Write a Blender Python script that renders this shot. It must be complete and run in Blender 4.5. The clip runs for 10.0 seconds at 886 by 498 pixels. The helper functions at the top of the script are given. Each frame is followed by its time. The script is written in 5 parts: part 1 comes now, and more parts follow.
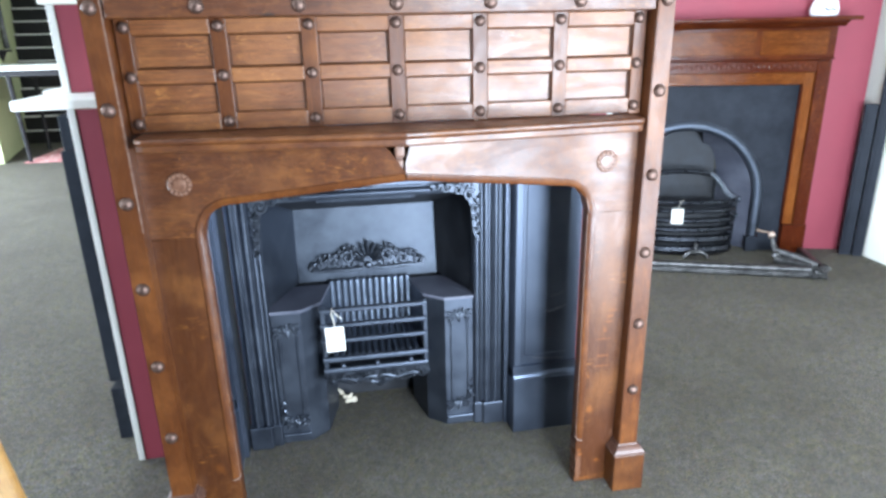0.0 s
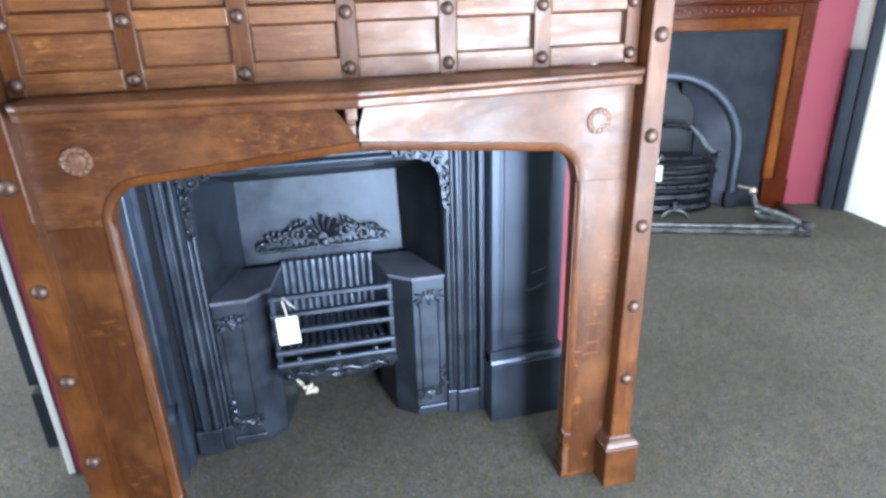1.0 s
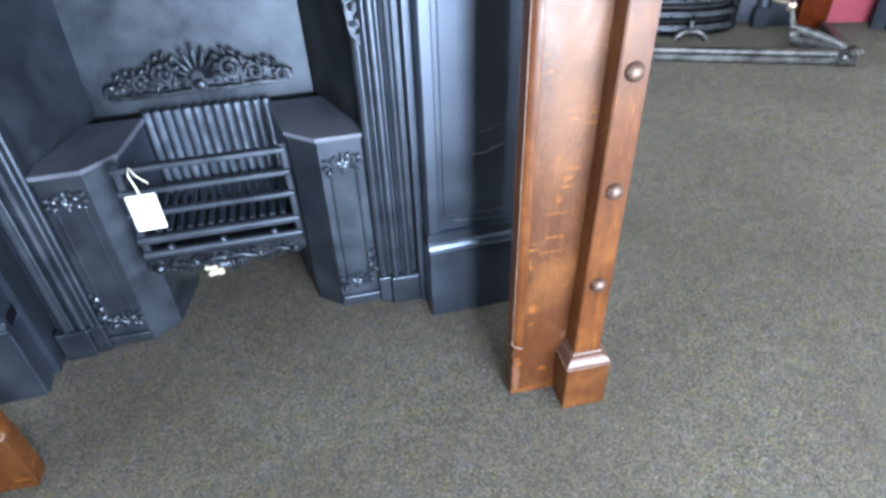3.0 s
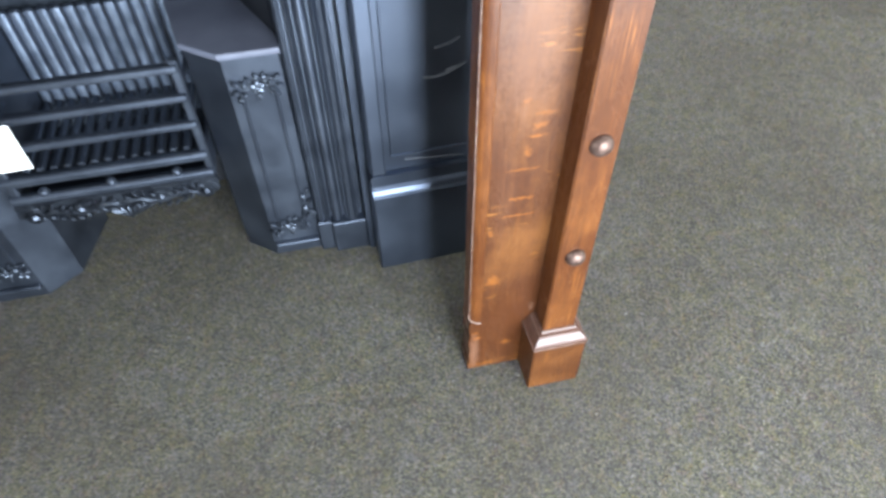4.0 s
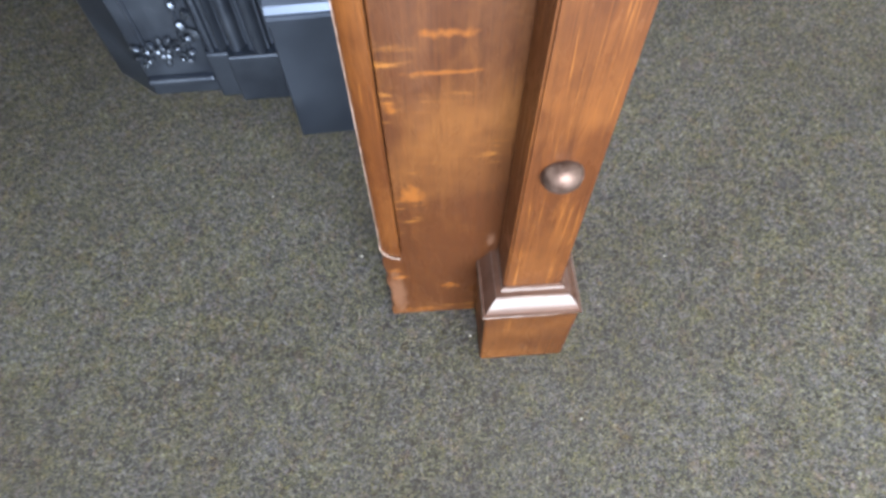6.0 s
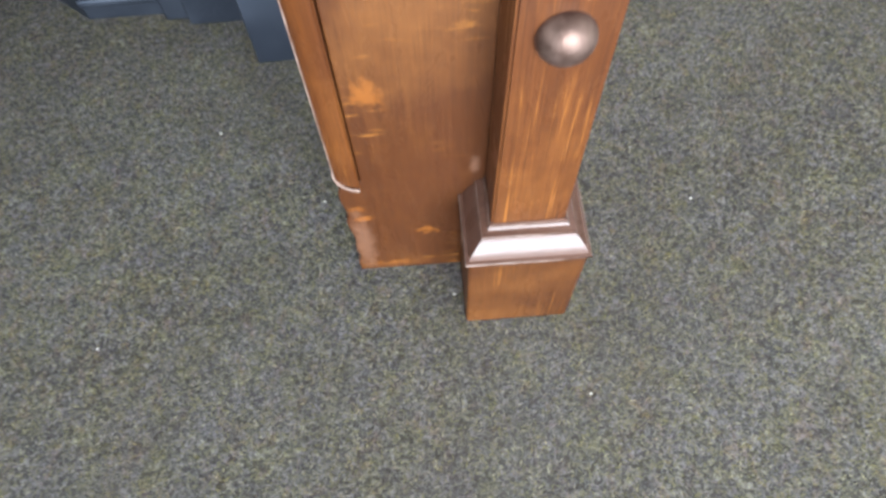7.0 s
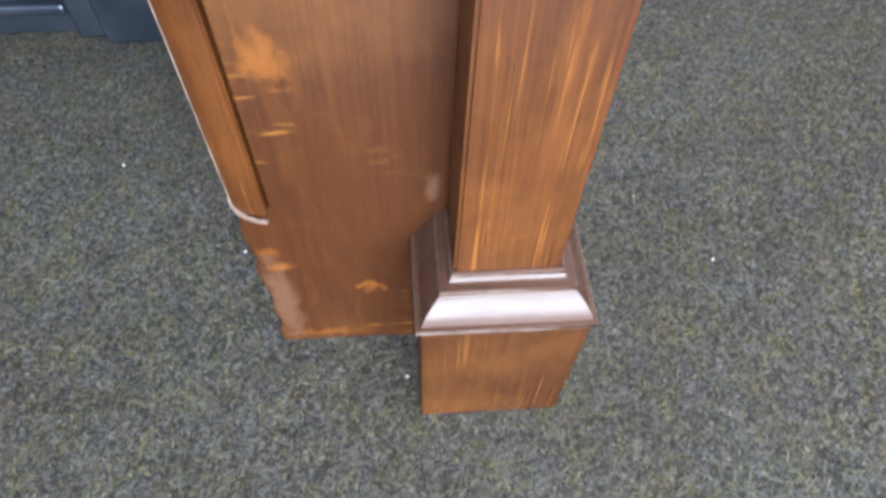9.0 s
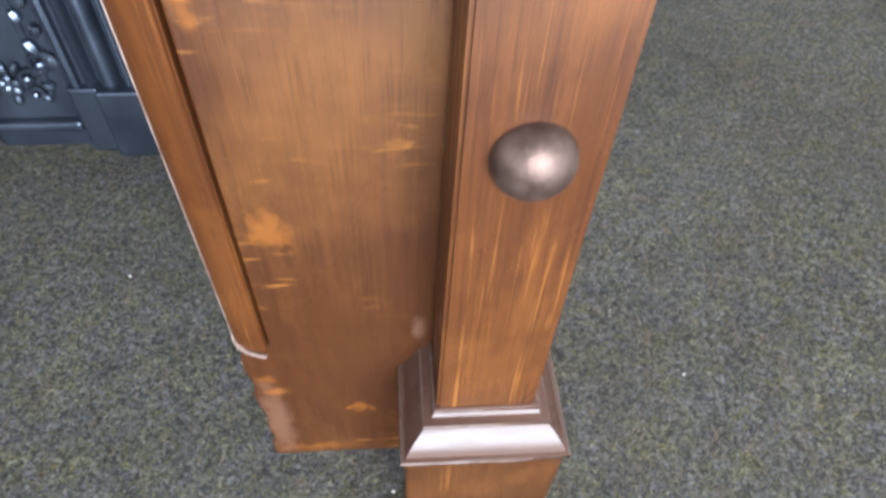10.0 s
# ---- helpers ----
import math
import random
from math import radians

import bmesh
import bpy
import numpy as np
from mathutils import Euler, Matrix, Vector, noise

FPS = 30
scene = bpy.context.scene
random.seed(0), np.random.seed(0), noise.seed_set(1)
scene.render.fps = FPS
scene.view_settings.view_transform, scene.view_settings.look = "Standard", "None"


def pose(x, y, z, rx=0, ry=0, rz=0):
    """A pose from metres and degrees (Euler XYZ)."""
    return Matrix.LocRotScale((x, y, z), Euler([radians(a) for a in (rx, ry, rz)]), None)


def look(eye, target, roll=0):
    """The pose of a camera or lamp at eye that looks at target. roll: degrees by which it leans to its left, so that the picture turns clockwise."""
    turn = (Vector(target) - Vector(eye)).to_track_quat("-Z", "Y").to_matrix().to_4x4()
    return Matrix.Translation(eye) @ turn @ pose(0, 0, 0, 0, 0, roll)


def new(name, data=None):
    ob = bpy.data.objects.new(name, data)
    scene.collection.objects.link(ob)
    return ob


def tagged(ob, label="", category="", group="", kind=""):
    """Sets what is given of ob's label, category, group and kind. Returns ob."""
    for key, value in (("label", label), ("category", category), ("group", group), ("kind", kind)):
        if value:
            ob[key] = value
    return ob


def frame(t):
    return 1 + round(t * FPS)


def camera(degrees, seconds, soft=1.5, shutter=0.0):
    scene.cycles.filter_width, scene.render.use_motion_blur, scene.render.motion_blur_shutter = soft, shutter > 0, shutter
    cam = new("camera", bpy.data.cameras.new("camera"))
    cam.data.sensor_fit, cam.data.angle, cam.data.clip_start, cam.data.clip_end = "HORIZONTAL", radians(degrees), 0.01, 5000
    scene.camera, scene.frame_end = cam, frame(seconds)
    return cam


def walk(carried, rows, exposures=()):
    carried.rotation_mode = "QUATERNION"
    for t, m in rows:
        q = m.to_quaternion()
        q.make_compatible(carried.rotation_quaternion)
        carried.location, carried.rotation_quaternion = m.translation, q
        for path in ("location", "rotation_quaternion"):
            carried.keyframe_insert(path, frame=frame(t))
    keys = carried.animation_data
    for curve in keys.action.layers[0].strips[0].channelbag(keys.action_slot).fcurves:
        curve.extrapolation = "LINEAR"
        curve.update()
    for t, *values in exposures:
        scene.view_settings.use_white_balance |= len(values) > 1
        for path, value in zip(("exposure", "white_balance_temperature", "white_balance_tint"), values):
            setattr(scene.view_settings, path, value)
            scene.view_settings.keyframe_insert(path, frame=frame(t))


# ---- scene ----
cam = camera(69.9, 10.0, soft=2.9, shutter=0.5)
PATH = [
    (0, (-0.136, -1.565, 1.369), (0.141, 0.31, 0.729), -1.3),
    (0.5, (-0.118, -1.434, 1.355), (0.195, 0.419, 0.671), -1.5),
    (1, (-0.092, -1.301, 1.337), (0.275, 0.506, 0.564), -1.8),
    (1.5, (-0.045, -1.195, 1.309), (0.345, 0.564, 0.441), -1.4),
    (2, (0.068, -1.05, 1.265), (0.414, 0.657, 0.281), -1.2),
    (2.5, (0.159, -0.954, 1.228), (0.443, 0.672, 0.099), -1.7),
    (2.7, (0.176, -0.914, 1.211), (0.46, 0.676, 0.032), -2.4),
    (4, (0.33, -0.584, 1.084), (0.605, 0.721, -0.406), -0.7),
    (4.5, (0.432, -0.48, 1.027), (0.622, 0.701, -0.576), 1.5),
    (5, (0.51, -0.39, 0.947), (0.56, 0.69, -0.735), -1.1),
    (5.5, (0.55, -0.315, 0.835), (0.587, 0.695, -0.891), -2.0),
    (5.7, (0.553, -0.291, 0.791), (0.6, 0.695, -0.948), -1.3),
    (7, (0.585, -0.24, 0.589), (0.612, 0.673, -1.19), -2.7),
    (7.5, (0.59, -0.227, 0.519), (0.609, 0.714, -1.245), -2.2),
    (8, (0.603, -0.21, 0.463), (0.648, 0.768, -1.281), -1.6),
    (8.5, (0.607, -0.195, 0.434), (0.681, 0.837, -1.278), 0.4),
    (9, (0.607, -0.182, 0.444), (0.715, 0.953, -1.199), 2.0),
    (9.5, (0.609, -0.176, 0.469), (0.735, 1.057, -1.101), 2.4),
    (10, (0.611, -0.171, 0.499), (0.75, 1.131, -1.013), 3.1),
]
walk(cam, [(t, look(eye, target, roll)) for t, eye, target, roll in PATH],
     exposures=[(0.0, 0.16, 6000, 8), (1.0, 0.18, 5950, 8), (1.5, 0.30, 5850, 9), (2.0, 0.44, 5800, 9), (4.0, 0.42, 6350, 8), (5.0, 0.28, 6500, 9), (7.5, 0.22, 6350, 10), (9.0, 0.06, 6100, 10), (10.0, 0.05, 6150, 10)])

# ---------------------------------------------------------------- world and light
world = bpy.data.worlds.new("world")
scene.world = world
world.use_nodes = True
wn = world.node_tree.nodes
sky = wn.new("ShaderNodeTexSky")
sky.sky_type = "NISHITA"
sky.sun_disc = False
sky.sun_elevation = radians(40)
sky.sun_rotation = radians(200)
world.node_tree.links.new(sky.outputs[0], wn["Background"].inputs[0])
wn["Background"].inputs[1].default_value = 0.12


def window_light(name, at, turn, w, h, power):
    """Daylight in a window's opening; turn about z, 0 looks along +y."""
    data = bpy.data.lights.new(name, "AREA")
    data.shape, data.size, data.size_y, data.energy, data.color = "RECTANGLE", w, h, power, (0.80, 0.895, 1.0)
    ob = new(name, data)
    ob.matrix_world = Matrix.Translation(at) @ Euler((radians(90), 0, radians(turn))).to_matrix().to_4x4()
    return ob


window_light("daylight_bright_pane", (0.65, -1.92, 0.85), 0, 0.28, 1.60, 106)
window_light("daylight_shopfront", (1.34, -1.92, 0.85), 0, 0.94, 1.60, 146)
window_light("daylight_side_light", (2.06, -1.92, 0.85), 0, 0.15, 1.60, 26)
window_light("daylight_left_window", (-6.12, 4.4, 1.6), -90, 2.4, 2.0, 700)
window_light("daylight_second_front", (-4.85, -1.92, 1.6), 0, 1.7, 1.95, 440)


# ---------------------------------------------------------------- materials
def material(name, rough=0.5, metal=0.0, spec=0.5):
    m = bpy.data.materials.new(name)
    m.use_nodes = True
    b = m.node_tree.nodes["Principled BSDF"]
    b.inputs["Roughness"].default_value = rough
    b.inputs["Metallic"].default_value = metal
    b.inputs["Specular IOR Level"].default_value = spec
    return m, m.node_tree, b


def mapping(nt, scale, coord="Object"):
    tc, mp = nt.nodes.new("ShaderNodeTexCoord"), nt.nodes.new("ShaderNodeMapping")
    mp.inputs["Scale"].default_value = scale
    nt.links.new(tc.outputs[coord], mp.inputs["Vector"])
    return mp.outputs[0]


def noise_tex(nt, vec, scale, detail=4.0, rough=0.55, distortion=0.0):
    n = nt.nodes.new("ShaderNodeTexNoise")
    n.inputs["Scale"].default_value = scale
    n.inputs["Detail"].default_value = detail
    n.inputs["Roughness"].default_value = rough
    n.inputs["Distortion"].default_value = distortion
    nt.links.new(vec, n.inputs["Vector"])
    return n.outputs["Fac"]


def ramp(nt, fac, stops):
    r = nt.nodes.new("ShaderNodeValToRGB")
    els = r.color_ramp.elements
    while len(els) < len(stops):
        els.new(0.5)
    for e, (p, c) in zip(els, stops):
        e.position = p
        e.color = (*c, 1) if len(c) == 3 else c
    nt.links.new(fac, r.inputs[0])
    return r.outputs[0]


def grey(nt, fac, a, b, lo=0.0, hi=1.0):
    return ramp(nt, fac, [(a, (lo, lo, lo)), (b, (hi, hi, hi))])


def mix(nt, fac, a, b, mode="MIX"):
    m = nt.nodes.new("ShaderNodeMix")
    m.data_type, m.blend_type = "RGBA", mode
    for sock, v in ((m.inputs[0], fac), (m.inputs[6], a), (m.inputs[7], b)):
        if isinstance(v, (int, float)):
            sock.default_value = v
        elif isinstance(v, tuple):
            sock.default_value = (*v, 1)
        else:
            nt.links.new(v, sock)
    return m.outputs[2]


def bump(nt, bsdf, height, strength, dist=0.002):
    b = nt.nodes.new("ShaderNodeBump")
    b.inputs["Strength"].default_value = strength
    b.inputs["Distance"].default_value = dist
    nt.links.new(height, b.inputs["Height"])
    nt.links.new(b.outputs[0], bsdf.inputs["Normal"])


def wood(name, axis, dark, mid_c, light, rough=0.3, fleck=0.5, coat=0.4, cross=False, gate_lo=0.54, gloss=0.26, flake=0.0, spec=0.32, relief=0.12, streak=1.0):
    """Stained wood with its grain along axis: streaks, pale flecks (along the grain, or across it) and cloudy stain."""
    m, nt, b = material(name, rough, 0.0, spec)
    k = "xyz".index(axis)

    def sc(along, across):
        v = [across] * 3
        v[k] = along
        return tuple(v)

    info = nt.nodes.new("ShaderNodeObjectInfo")
    tc, sh = nt.nodes.new("ShaderNodeTexCoord"), nt.nodes.new("ShaderNodeVectorMath")
    sh.operation = "MULTIPLY_ADD"
    nt.links.new(info.outputs["Random"], sh.inputs[0])
    sh.inputs[1].default_value = (7.3, 5.1, 9.7)
    nt.links.new(tc.outputs["Object"], sh.inputs[2])

    def vec(scale):
        mp = nt.nodes.new("ShaderNodeMapping")
        mp.inputs["Scale"].default_value = scale
        nt.links.new(sh.outputs[0], mp.inputs["Vector"])
        return mp.outputs[0]

    fine = noise_tex(nt, vec(sc(7.0, 620.0)), 1.0, 6, 0.65, 0.4)
    broad = noise_tex(nt, vec(sc(2.6, 120.0)), 1.0, 5, 0.65, 1.0)
    cloud = noise_tex(nt, vec((5.0, 5.0, 5.0)), 1.0, 5, 0.65)
    pores = noise_tex(nt, vec(sc(22.0, 1100.0)), 1.0, 2, 0.5)
    base = mix(nt, grey(nt, fine, 0.34, 0.62, 1.0 - streak, 1.0), dark, mid_c)
    base = mix(nt, grey(nt, broad, 0.46, 0.66, 0.0, 0.5 * streak), base, dark)
    warm = tuple(0.55 * a + 0.45 * c for a, c in zip(mid_c, light))
    base = mix(nt, grey(nt, cloud, 0.48, 0.68, 0.0, 0.5), base, warm)
    mottle = noise_tex(nt, vec(sc(16.0, 60.0)), 1.0, 4, 0.65, 1.0)
    base = mix(nt, grey(nt, mottle, 0.50, 0.68, 0.0, 0.15 + 0.4 * flake), base, warm)
    figure = noise_tex(nt, vec(sc(45.0, 130.0)), 1.0, 3, 0.6, 1.6)
    flakes = mix(nt, 1.0, grey(nt, figure, 0.585, 0.64), grey(nt, noise_tex(nt, vec((7.0, 7.0, 7.0)), 1.0, 3), 0.48, 0.58, 0.0, flake), "MULTIPLY")
    base = mix(nt, flakes, base, light)
    fl = noise_tex(nt, vec(sc(190.0, 26.0) if cross else sc(7.5, 430.0)), 1.0, 3, 0.6, 0.7)
    patch = noise_tex(nt, vec((9.0, 9.0, 9.0)), 1.0, 3)
    gate = mix(nt, 1.0, grey(nt, fl, 0.575, 0.675), grey(nt, patch, gate_lo, gate_lo + 0.1), "MULTIPLY")
    gate = mix(nt, 1.0, gate, (fleck, fleck, fleck), "MULTIPLY")
    base = mix(nt, gate, base, light)
    base = mix(nt, grey(nt, pores, 0.56, 0.68, 0.0, 0.6 * streak), base, tuple((0.35 if streak == 1.0 else 0.7) * c for c in dark))
    nt.links.new(base, b.inputs["Base Color"])
    nt.links.new(grey(nt, cloud, 0.3, 0.75, rough - 0.02, rough + 0.12), b.inputs["Roughness"])
    # polish worn through in ragged patches, with open grain under it
    polish = noise_tex(nt, vec(sc(6.0, 19.0)), 1.0, 6, 0.7, 0.8)
    nt.links.new(grey(nt, polish, 0.42, 0.58, coat * 0.45, coat * 1.15), b.inputs["Coat Weight"])
    nt.links.new(grey(nt, polish, 0.40, 0.62, gloss + 0.07, gloss - 0.07), b.inputs["Coat Roughness"])
    wave = mix(nt, 0.5, fine, noise_tex(nt, vec((14.0, 14.0, 14.0)), 1.0, 2), "ADD")
    wave = mix(nt, 0.35, wave, grey(nt, pores, 0.5, 0.75, 1.0, 0.0), "ADD")
    bump(nt, b, wave, relief, 0.0012)
    nt.links.new(b.inputs["Normal"].links[0].from_socket, b.inputs["Coat Normal"])
    return m


OAK_DARK, OAK_MID, OAK_LIGHT = (0.030, 0.0086, 0.0030), (0.093, 0.0275, 0.0068), (0.29, 0.110, 0.020)
oak_x = wood("oak_grain_across", "x", OAK_DARK, OAK_MID, OAK_LIGHT, 0.42, fleck=0.6, coat=0.54, gloss=0.30, flake=0.4, spec=0.36)
oak_z = wood("oak_grain_upright", "z", (0.032, 0.0082, 0.0021), (0.075, 0.0218, 0.0046), (0.30, 0.106, 0.018), 0.40, fleck=0.42, gate_lo=0.44, coat=0.33, gloss=0.27, spec=0.25, streak=0.6)
oak_panel = wood("golden_oak_panel", "x", (0.055, 0.0175, 0.0055), (0.160, 0.053, 0.0135), (0.34, 0.145, 0.035), 0.44, fleck=0.6, coat=0.46, gloss=0.30, flake=0.5, spec=0.35, relief=0.22)
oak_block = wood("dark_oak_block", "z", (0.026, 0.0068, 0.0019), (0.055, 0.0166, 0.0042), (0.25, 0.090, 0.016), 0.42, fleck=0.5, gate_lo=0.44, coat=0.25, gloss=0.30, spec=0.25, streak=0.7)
oak_shadow_line = wood("shadow_dark_moulding", "x", (0.022, 0.0070, 0.0026), (0.066, 0.0205, 0.0062), (0.16, 0.060, 0.016), 0.5, coat=0.3, gloss=0.3, spec=0.25)
oak_leg = wood("oak_quarter_sawn", "z", (0.029, 0.0078, 0.0022), (0.062, 0.0186, 0.0046), OAK_LIGHT, 0.40, fleck=0.6, coat=0.36, cross=True, gloss=0.29, gate_lo=0.53, spec=0.28, streak=0.68)

def wear_and_light_spots(m, spots):
    """Chips and rubbed places where the stain has gone, plus painted shade and sheen: (centre, radii, colour, weight).
    """
    nt = m.node_tree
    b = nt.nodes["Principled BSDF"]
    base = b.inputs["Base Color"].links[0].from_socket
    tc = nt.nodes.new("ShaderNodeTexCoord")
    wob = nt.nodes.new("ShaderNodeTexNoise")
    wob.inputs["Scale"].default_value = 110.0
    wob.inputs["Detail"].default_value = 4.0
    nt.links.new(tc.outputs["Object"], wob.inputs["Vector"])
    for centre, radii, colour, weight in spots:
        sub, div, shake, size = (nt.nodes.new("ShaderNodeVectorMath") for _ in range(4))
        sub.operation, div.operation, shake.operation, size.operation = "SUBTRACT", "DIVIDE", "MULTIPLY_ADD", "LENGTH"
        nt.links.new(tc.outputs["Object"], sub.inputs[0])
        sub.inputs[1].default_value = centre
        nt.links.new(sub.outputs[0], div.inputs[0])
        div.inputs[1].default_value = radii
        nt.links.new(wob.outputs["Color"], shake.inputs[0])
        amp = 2.2 if max(radii[0], radii[2]) < 0.05 else 1.2
        shake.inputs[1].default_value = (amp, amp, amp)
        add = nt.nodes.new("ShaderNodeVectorMath")
        add.operation = "ADD"
        add.inputs[1].default_value = (-amp / 2, -amp / 2, -amp / 2)
        nt.links.new(div.outputs[0], add.inputs[0])
        nt.links.new(add.outputs[0], shake.inputs[2])
        nt.links.new(shake.outputs[0], size.inputs[0])
        base = mix(nt, grey(nt, size.outputs["Value"], 0.35, 1.45, 0.55 * weight, 0.0), base, colour)
    nt.links.new(base, b.inputs["Base Color"])


# Large dark spot low on the leg: stain, with shade put into its colour.
ORANGE, RUB_AND_SHEEN, STAIN_SHADE = (0.27, 0.085, 0.012), (0.20, 0.10, 0.06), (0.052, 0.0150, 0.0042)
# The spot at z 0.86 paints the window's sheen as pale wood.
wear_and_light_spots(oak_leg, [((0.585, 0.05, 0.150), (0.060, 0.12, 0.150), STAIN_SHADE, 0.95), ((0.575, 0.05, 0.700), (0.050, 0.12, 0.150), RUB_AND_SHEEN, 0.5), ((0.580, 0.05, 0.860), (0.075, 0.12, 0.085), RUB_AND_SHEEN, 0.6), ((0.556, 0.05, 0.450), (0.020, 0.12, 0.120), RUB_AND_SHEEN, 0.12),
                     ((0.520, 0.05, 0.060), (0.012, 0.05, 0.070), RUB_AND_SHEEN, 0.7),
                     ((0.580, 0.05, 0.075), (0.013, 0.05, 0.008), ORANGE, 1.0), ((0.525, 0.05, 0.102), (0.010, 0.05, 0.006), ORANGE, 0.9),
                     ((0.521, 0.05, 0.120), (0.008, 0.05, 0.006), ORANGE, 0.6), ((0.548, 0.05, 0.012), (0.032, 0.05, 0.006), ORANGE, 0.6),
                     ((0.622, 0.05, 0.176), (0.006, 0.05, 0.014), RUB_AND_SHEEN, 0.8), ((0.547, 0.05, 0.264), (0.013, 0.05, 0.018), ORANGE, 0.7),
                     ((0.580, 0.05, 0.447), (0.026, 0.05, 0.0045), ORANGE, 0.8), ((0.577, 0.05, 0.413), (0.034, 0.05, 0.0025), ORANGE, 0.8),
                     ((0.577, 0.05, 0.502), (0.036, 0.05, 0.0025), ORANGE, 0.7), ((0.582, 0.05, 0.532), (0.008, 0.05, 0.010), ORANGE, 0.7),
                     ((0.593, 0.05, 0.558), (0.020, 0.05, 0.0035), ORANGE, 0.8), ((0.594, 0.05, 0.576), (0.013, 0.05, 0.007), ORANGE, 0.7),
                     ((0.603, 0.05, 0.594), (0.016, 0.05, 0.005), ORANGE, 0.5), ((0.536, 0.05, 0.381), (0.006, 0.05, 0.010), ORANGE, 0.6),
                     ((0.573, 0.05, 0.617), (0.008, 0.05, 0.005), ORANGE, 0.6), ((-0.56, 0.05, 0.20), (0.015, 0.05, 0.02), ORANGE, 0.4)])
wear_and_light_spots(oak_x, [((-0.292, 0.0, 1.4205), (0.022, 0.08, 0.0065), (0.010, 0.0045, 0.003), 1.7)])
MAH_DARK, MAH_MID, MAH_LIGHT = (0.034, 0.0060, 0.0022), (0.088, 0.0170, 0.0050), (0.24, 0.072, 0.017)
mahog_x = wood("mahogany_across", "x", MAH_DARK, MAH_MID, MAH_LIGHT, 0.45, coat=0.24, gloss=0.06, spec=0.02)
mahog_z = wood("mahogany_upright", "z", MAH_DARK, MAH_MID, MAH_LIGHT, 0.45, coat=0.24, gloss=0.06, spec=0.02)
satin_x = wood("satinwood_inlay", "x", (0.058, 0.0130, 0.0030), (0.150, 0.041, 0.0075), (0.34, 0.125, 0.026), 0.45, flake=0.5, coat=0.24, gloss=0.06, spec=0.02)
satin_z = wood("satinwood_upright", "z", (0.10, 0.028, 0.006), (0.20, 0.060, 0.012), (0.32, 0.12, 0.03), 0.45, coat=0.24, gloss=0.06, spec=0.02)
pine = wood("honey_pine", "y", (0.42, 0.20, 0.045), (0.60, 0.33, 0.085), (0.68, 0.42, 0.13), 0.3, 0.3)


def cloudy(name, a, b_col, rough, scale=6.0, metal=0.0, relief=0.1, grit=140.0, spec=0.5, dist=0.001):
    """Two colours in clouds, finely rough."""
    m, nt, b = material(name, rough, metal, spec)
    vec = mapping(nt, (1, 1, 1))
    cl = noise_tex(nt, vec, scale, 5, 0.6)
    gr = noise_tex(nt, vec, grit, 3, 0.6)
    col = mix(nt, grey(nt, cl, 0.35, 0.68), a, b_col)
    nt.links.new(col, b.inputs["Base Color"])
    nt.links.new(grey(nt, cl, 0.3, 0.72, max(0.05, rough - 0.07), rough + 0.09), b.inputs["Roughness"])
    bump(nt, b, gr, relief, dist)
    return m


iron = cloudy("blackened_cast_iron", (0.066, 0.077, 0.102), (0.090, 0.104, 0.132), 0.44, 11.0, 0.92, 0.45, 220.0)
cast_relief = cloudy("bright_cast_relief", (0.075, 0.087, 0.112), (0.140, 0.160, 0.196), 0.37, 40.0, 0.92, 0.4, 260.0)
# Iron made darker; on the grate's right cheek this stands in for shade.
iron_dark = cloudy("darkened_cast_iron", (0.012, 0.013, 0.016), (0.028, 0.030, 0.036), 0.5, 9.0, 0.3, 0.3)
iron_crest = cloudy("dark_cast_ornament", (0.032, 0.037, 0.048), (0.080, 0.091, 0.112), 0.40, 40.0, 0.9, 0.4, 260.0)
plate_black = cloudy("matt_black_plate", (0.016, 0.018, 0.024), (0.030, 0.034, 0.044), 0.45, 6.0, 0.0, 0.2, spec=0.06)
wing_iron = cloudy("burnished_wing_iron", (0.10, 0.115, 0.145), (0.19, 0.21, 0.25), 0.32, 20.0, 0.9, 0.3)
bar_iron = cloudy("black_leaded_bars", (0.022, 0.024, 0.030), (0.045, 0.048, 0.058), 0.3, 20.0, 0.85, 0.3)
# Base colour lifted so the recess cheeks look lit; hob tops share it.
lit_tone_iron = cloudy("lit_tone_grey_iron", (0.060, 0.064, 0.088), (0.125, 0.132, 0.170), 0.5, 5.0, 0.1, 0.3)
soot = cloudy("greyed_fire_recess", (0.010, 0.011, 0.014), (0.036, 0.040, 0.050), 0.6, 7.0, 0.1, 0.3)
iron_plate = cloudy("polished_back_plate", (0.034, 0.040, 0.052), (0.070, 0.081, 0.100), 0.46, 9.0, 0.9, 0.4)
flute_iron = cloudy("burnished_flutes", (0.15, 0.18, 0.235), (0.22, 0.255, 0.32), 0.40, 30.0, 0.92, 0.15)
black_paint = cloudy("black_satin_finish", (0.078, 0.093, 0.126), (0.102, 0.119, 0.156), 0.44, 5.0, 0.95, 0.06)
red_paint = cloudy("crimson_wall_paint", (0.242, 0.034, 0.055), (0.278, 0.043, 0.066), 0.6, 3.0, 0.0, 0.2, 90.0)
cream_paint = cloudy("cream_wall_paint", (0.80, 0.80, 0.72), (0.86, 0.86, 0.79), 0.6, 2.0, 0.0, 0.15, 60.0)
green_paint = cloudy("pale_green_paint", (0.50, 0.53, 0.28), (0.58, 0.61, 0.35), 0.6, 2.0, 0.0, 0.15, 60.0)
white_paint = cloudy("white_gloss_trim", (0.78, 0.78, 0.74), (0.84, 0.84, 0.80), 0.35, 6.0, 0.0, 0.05)
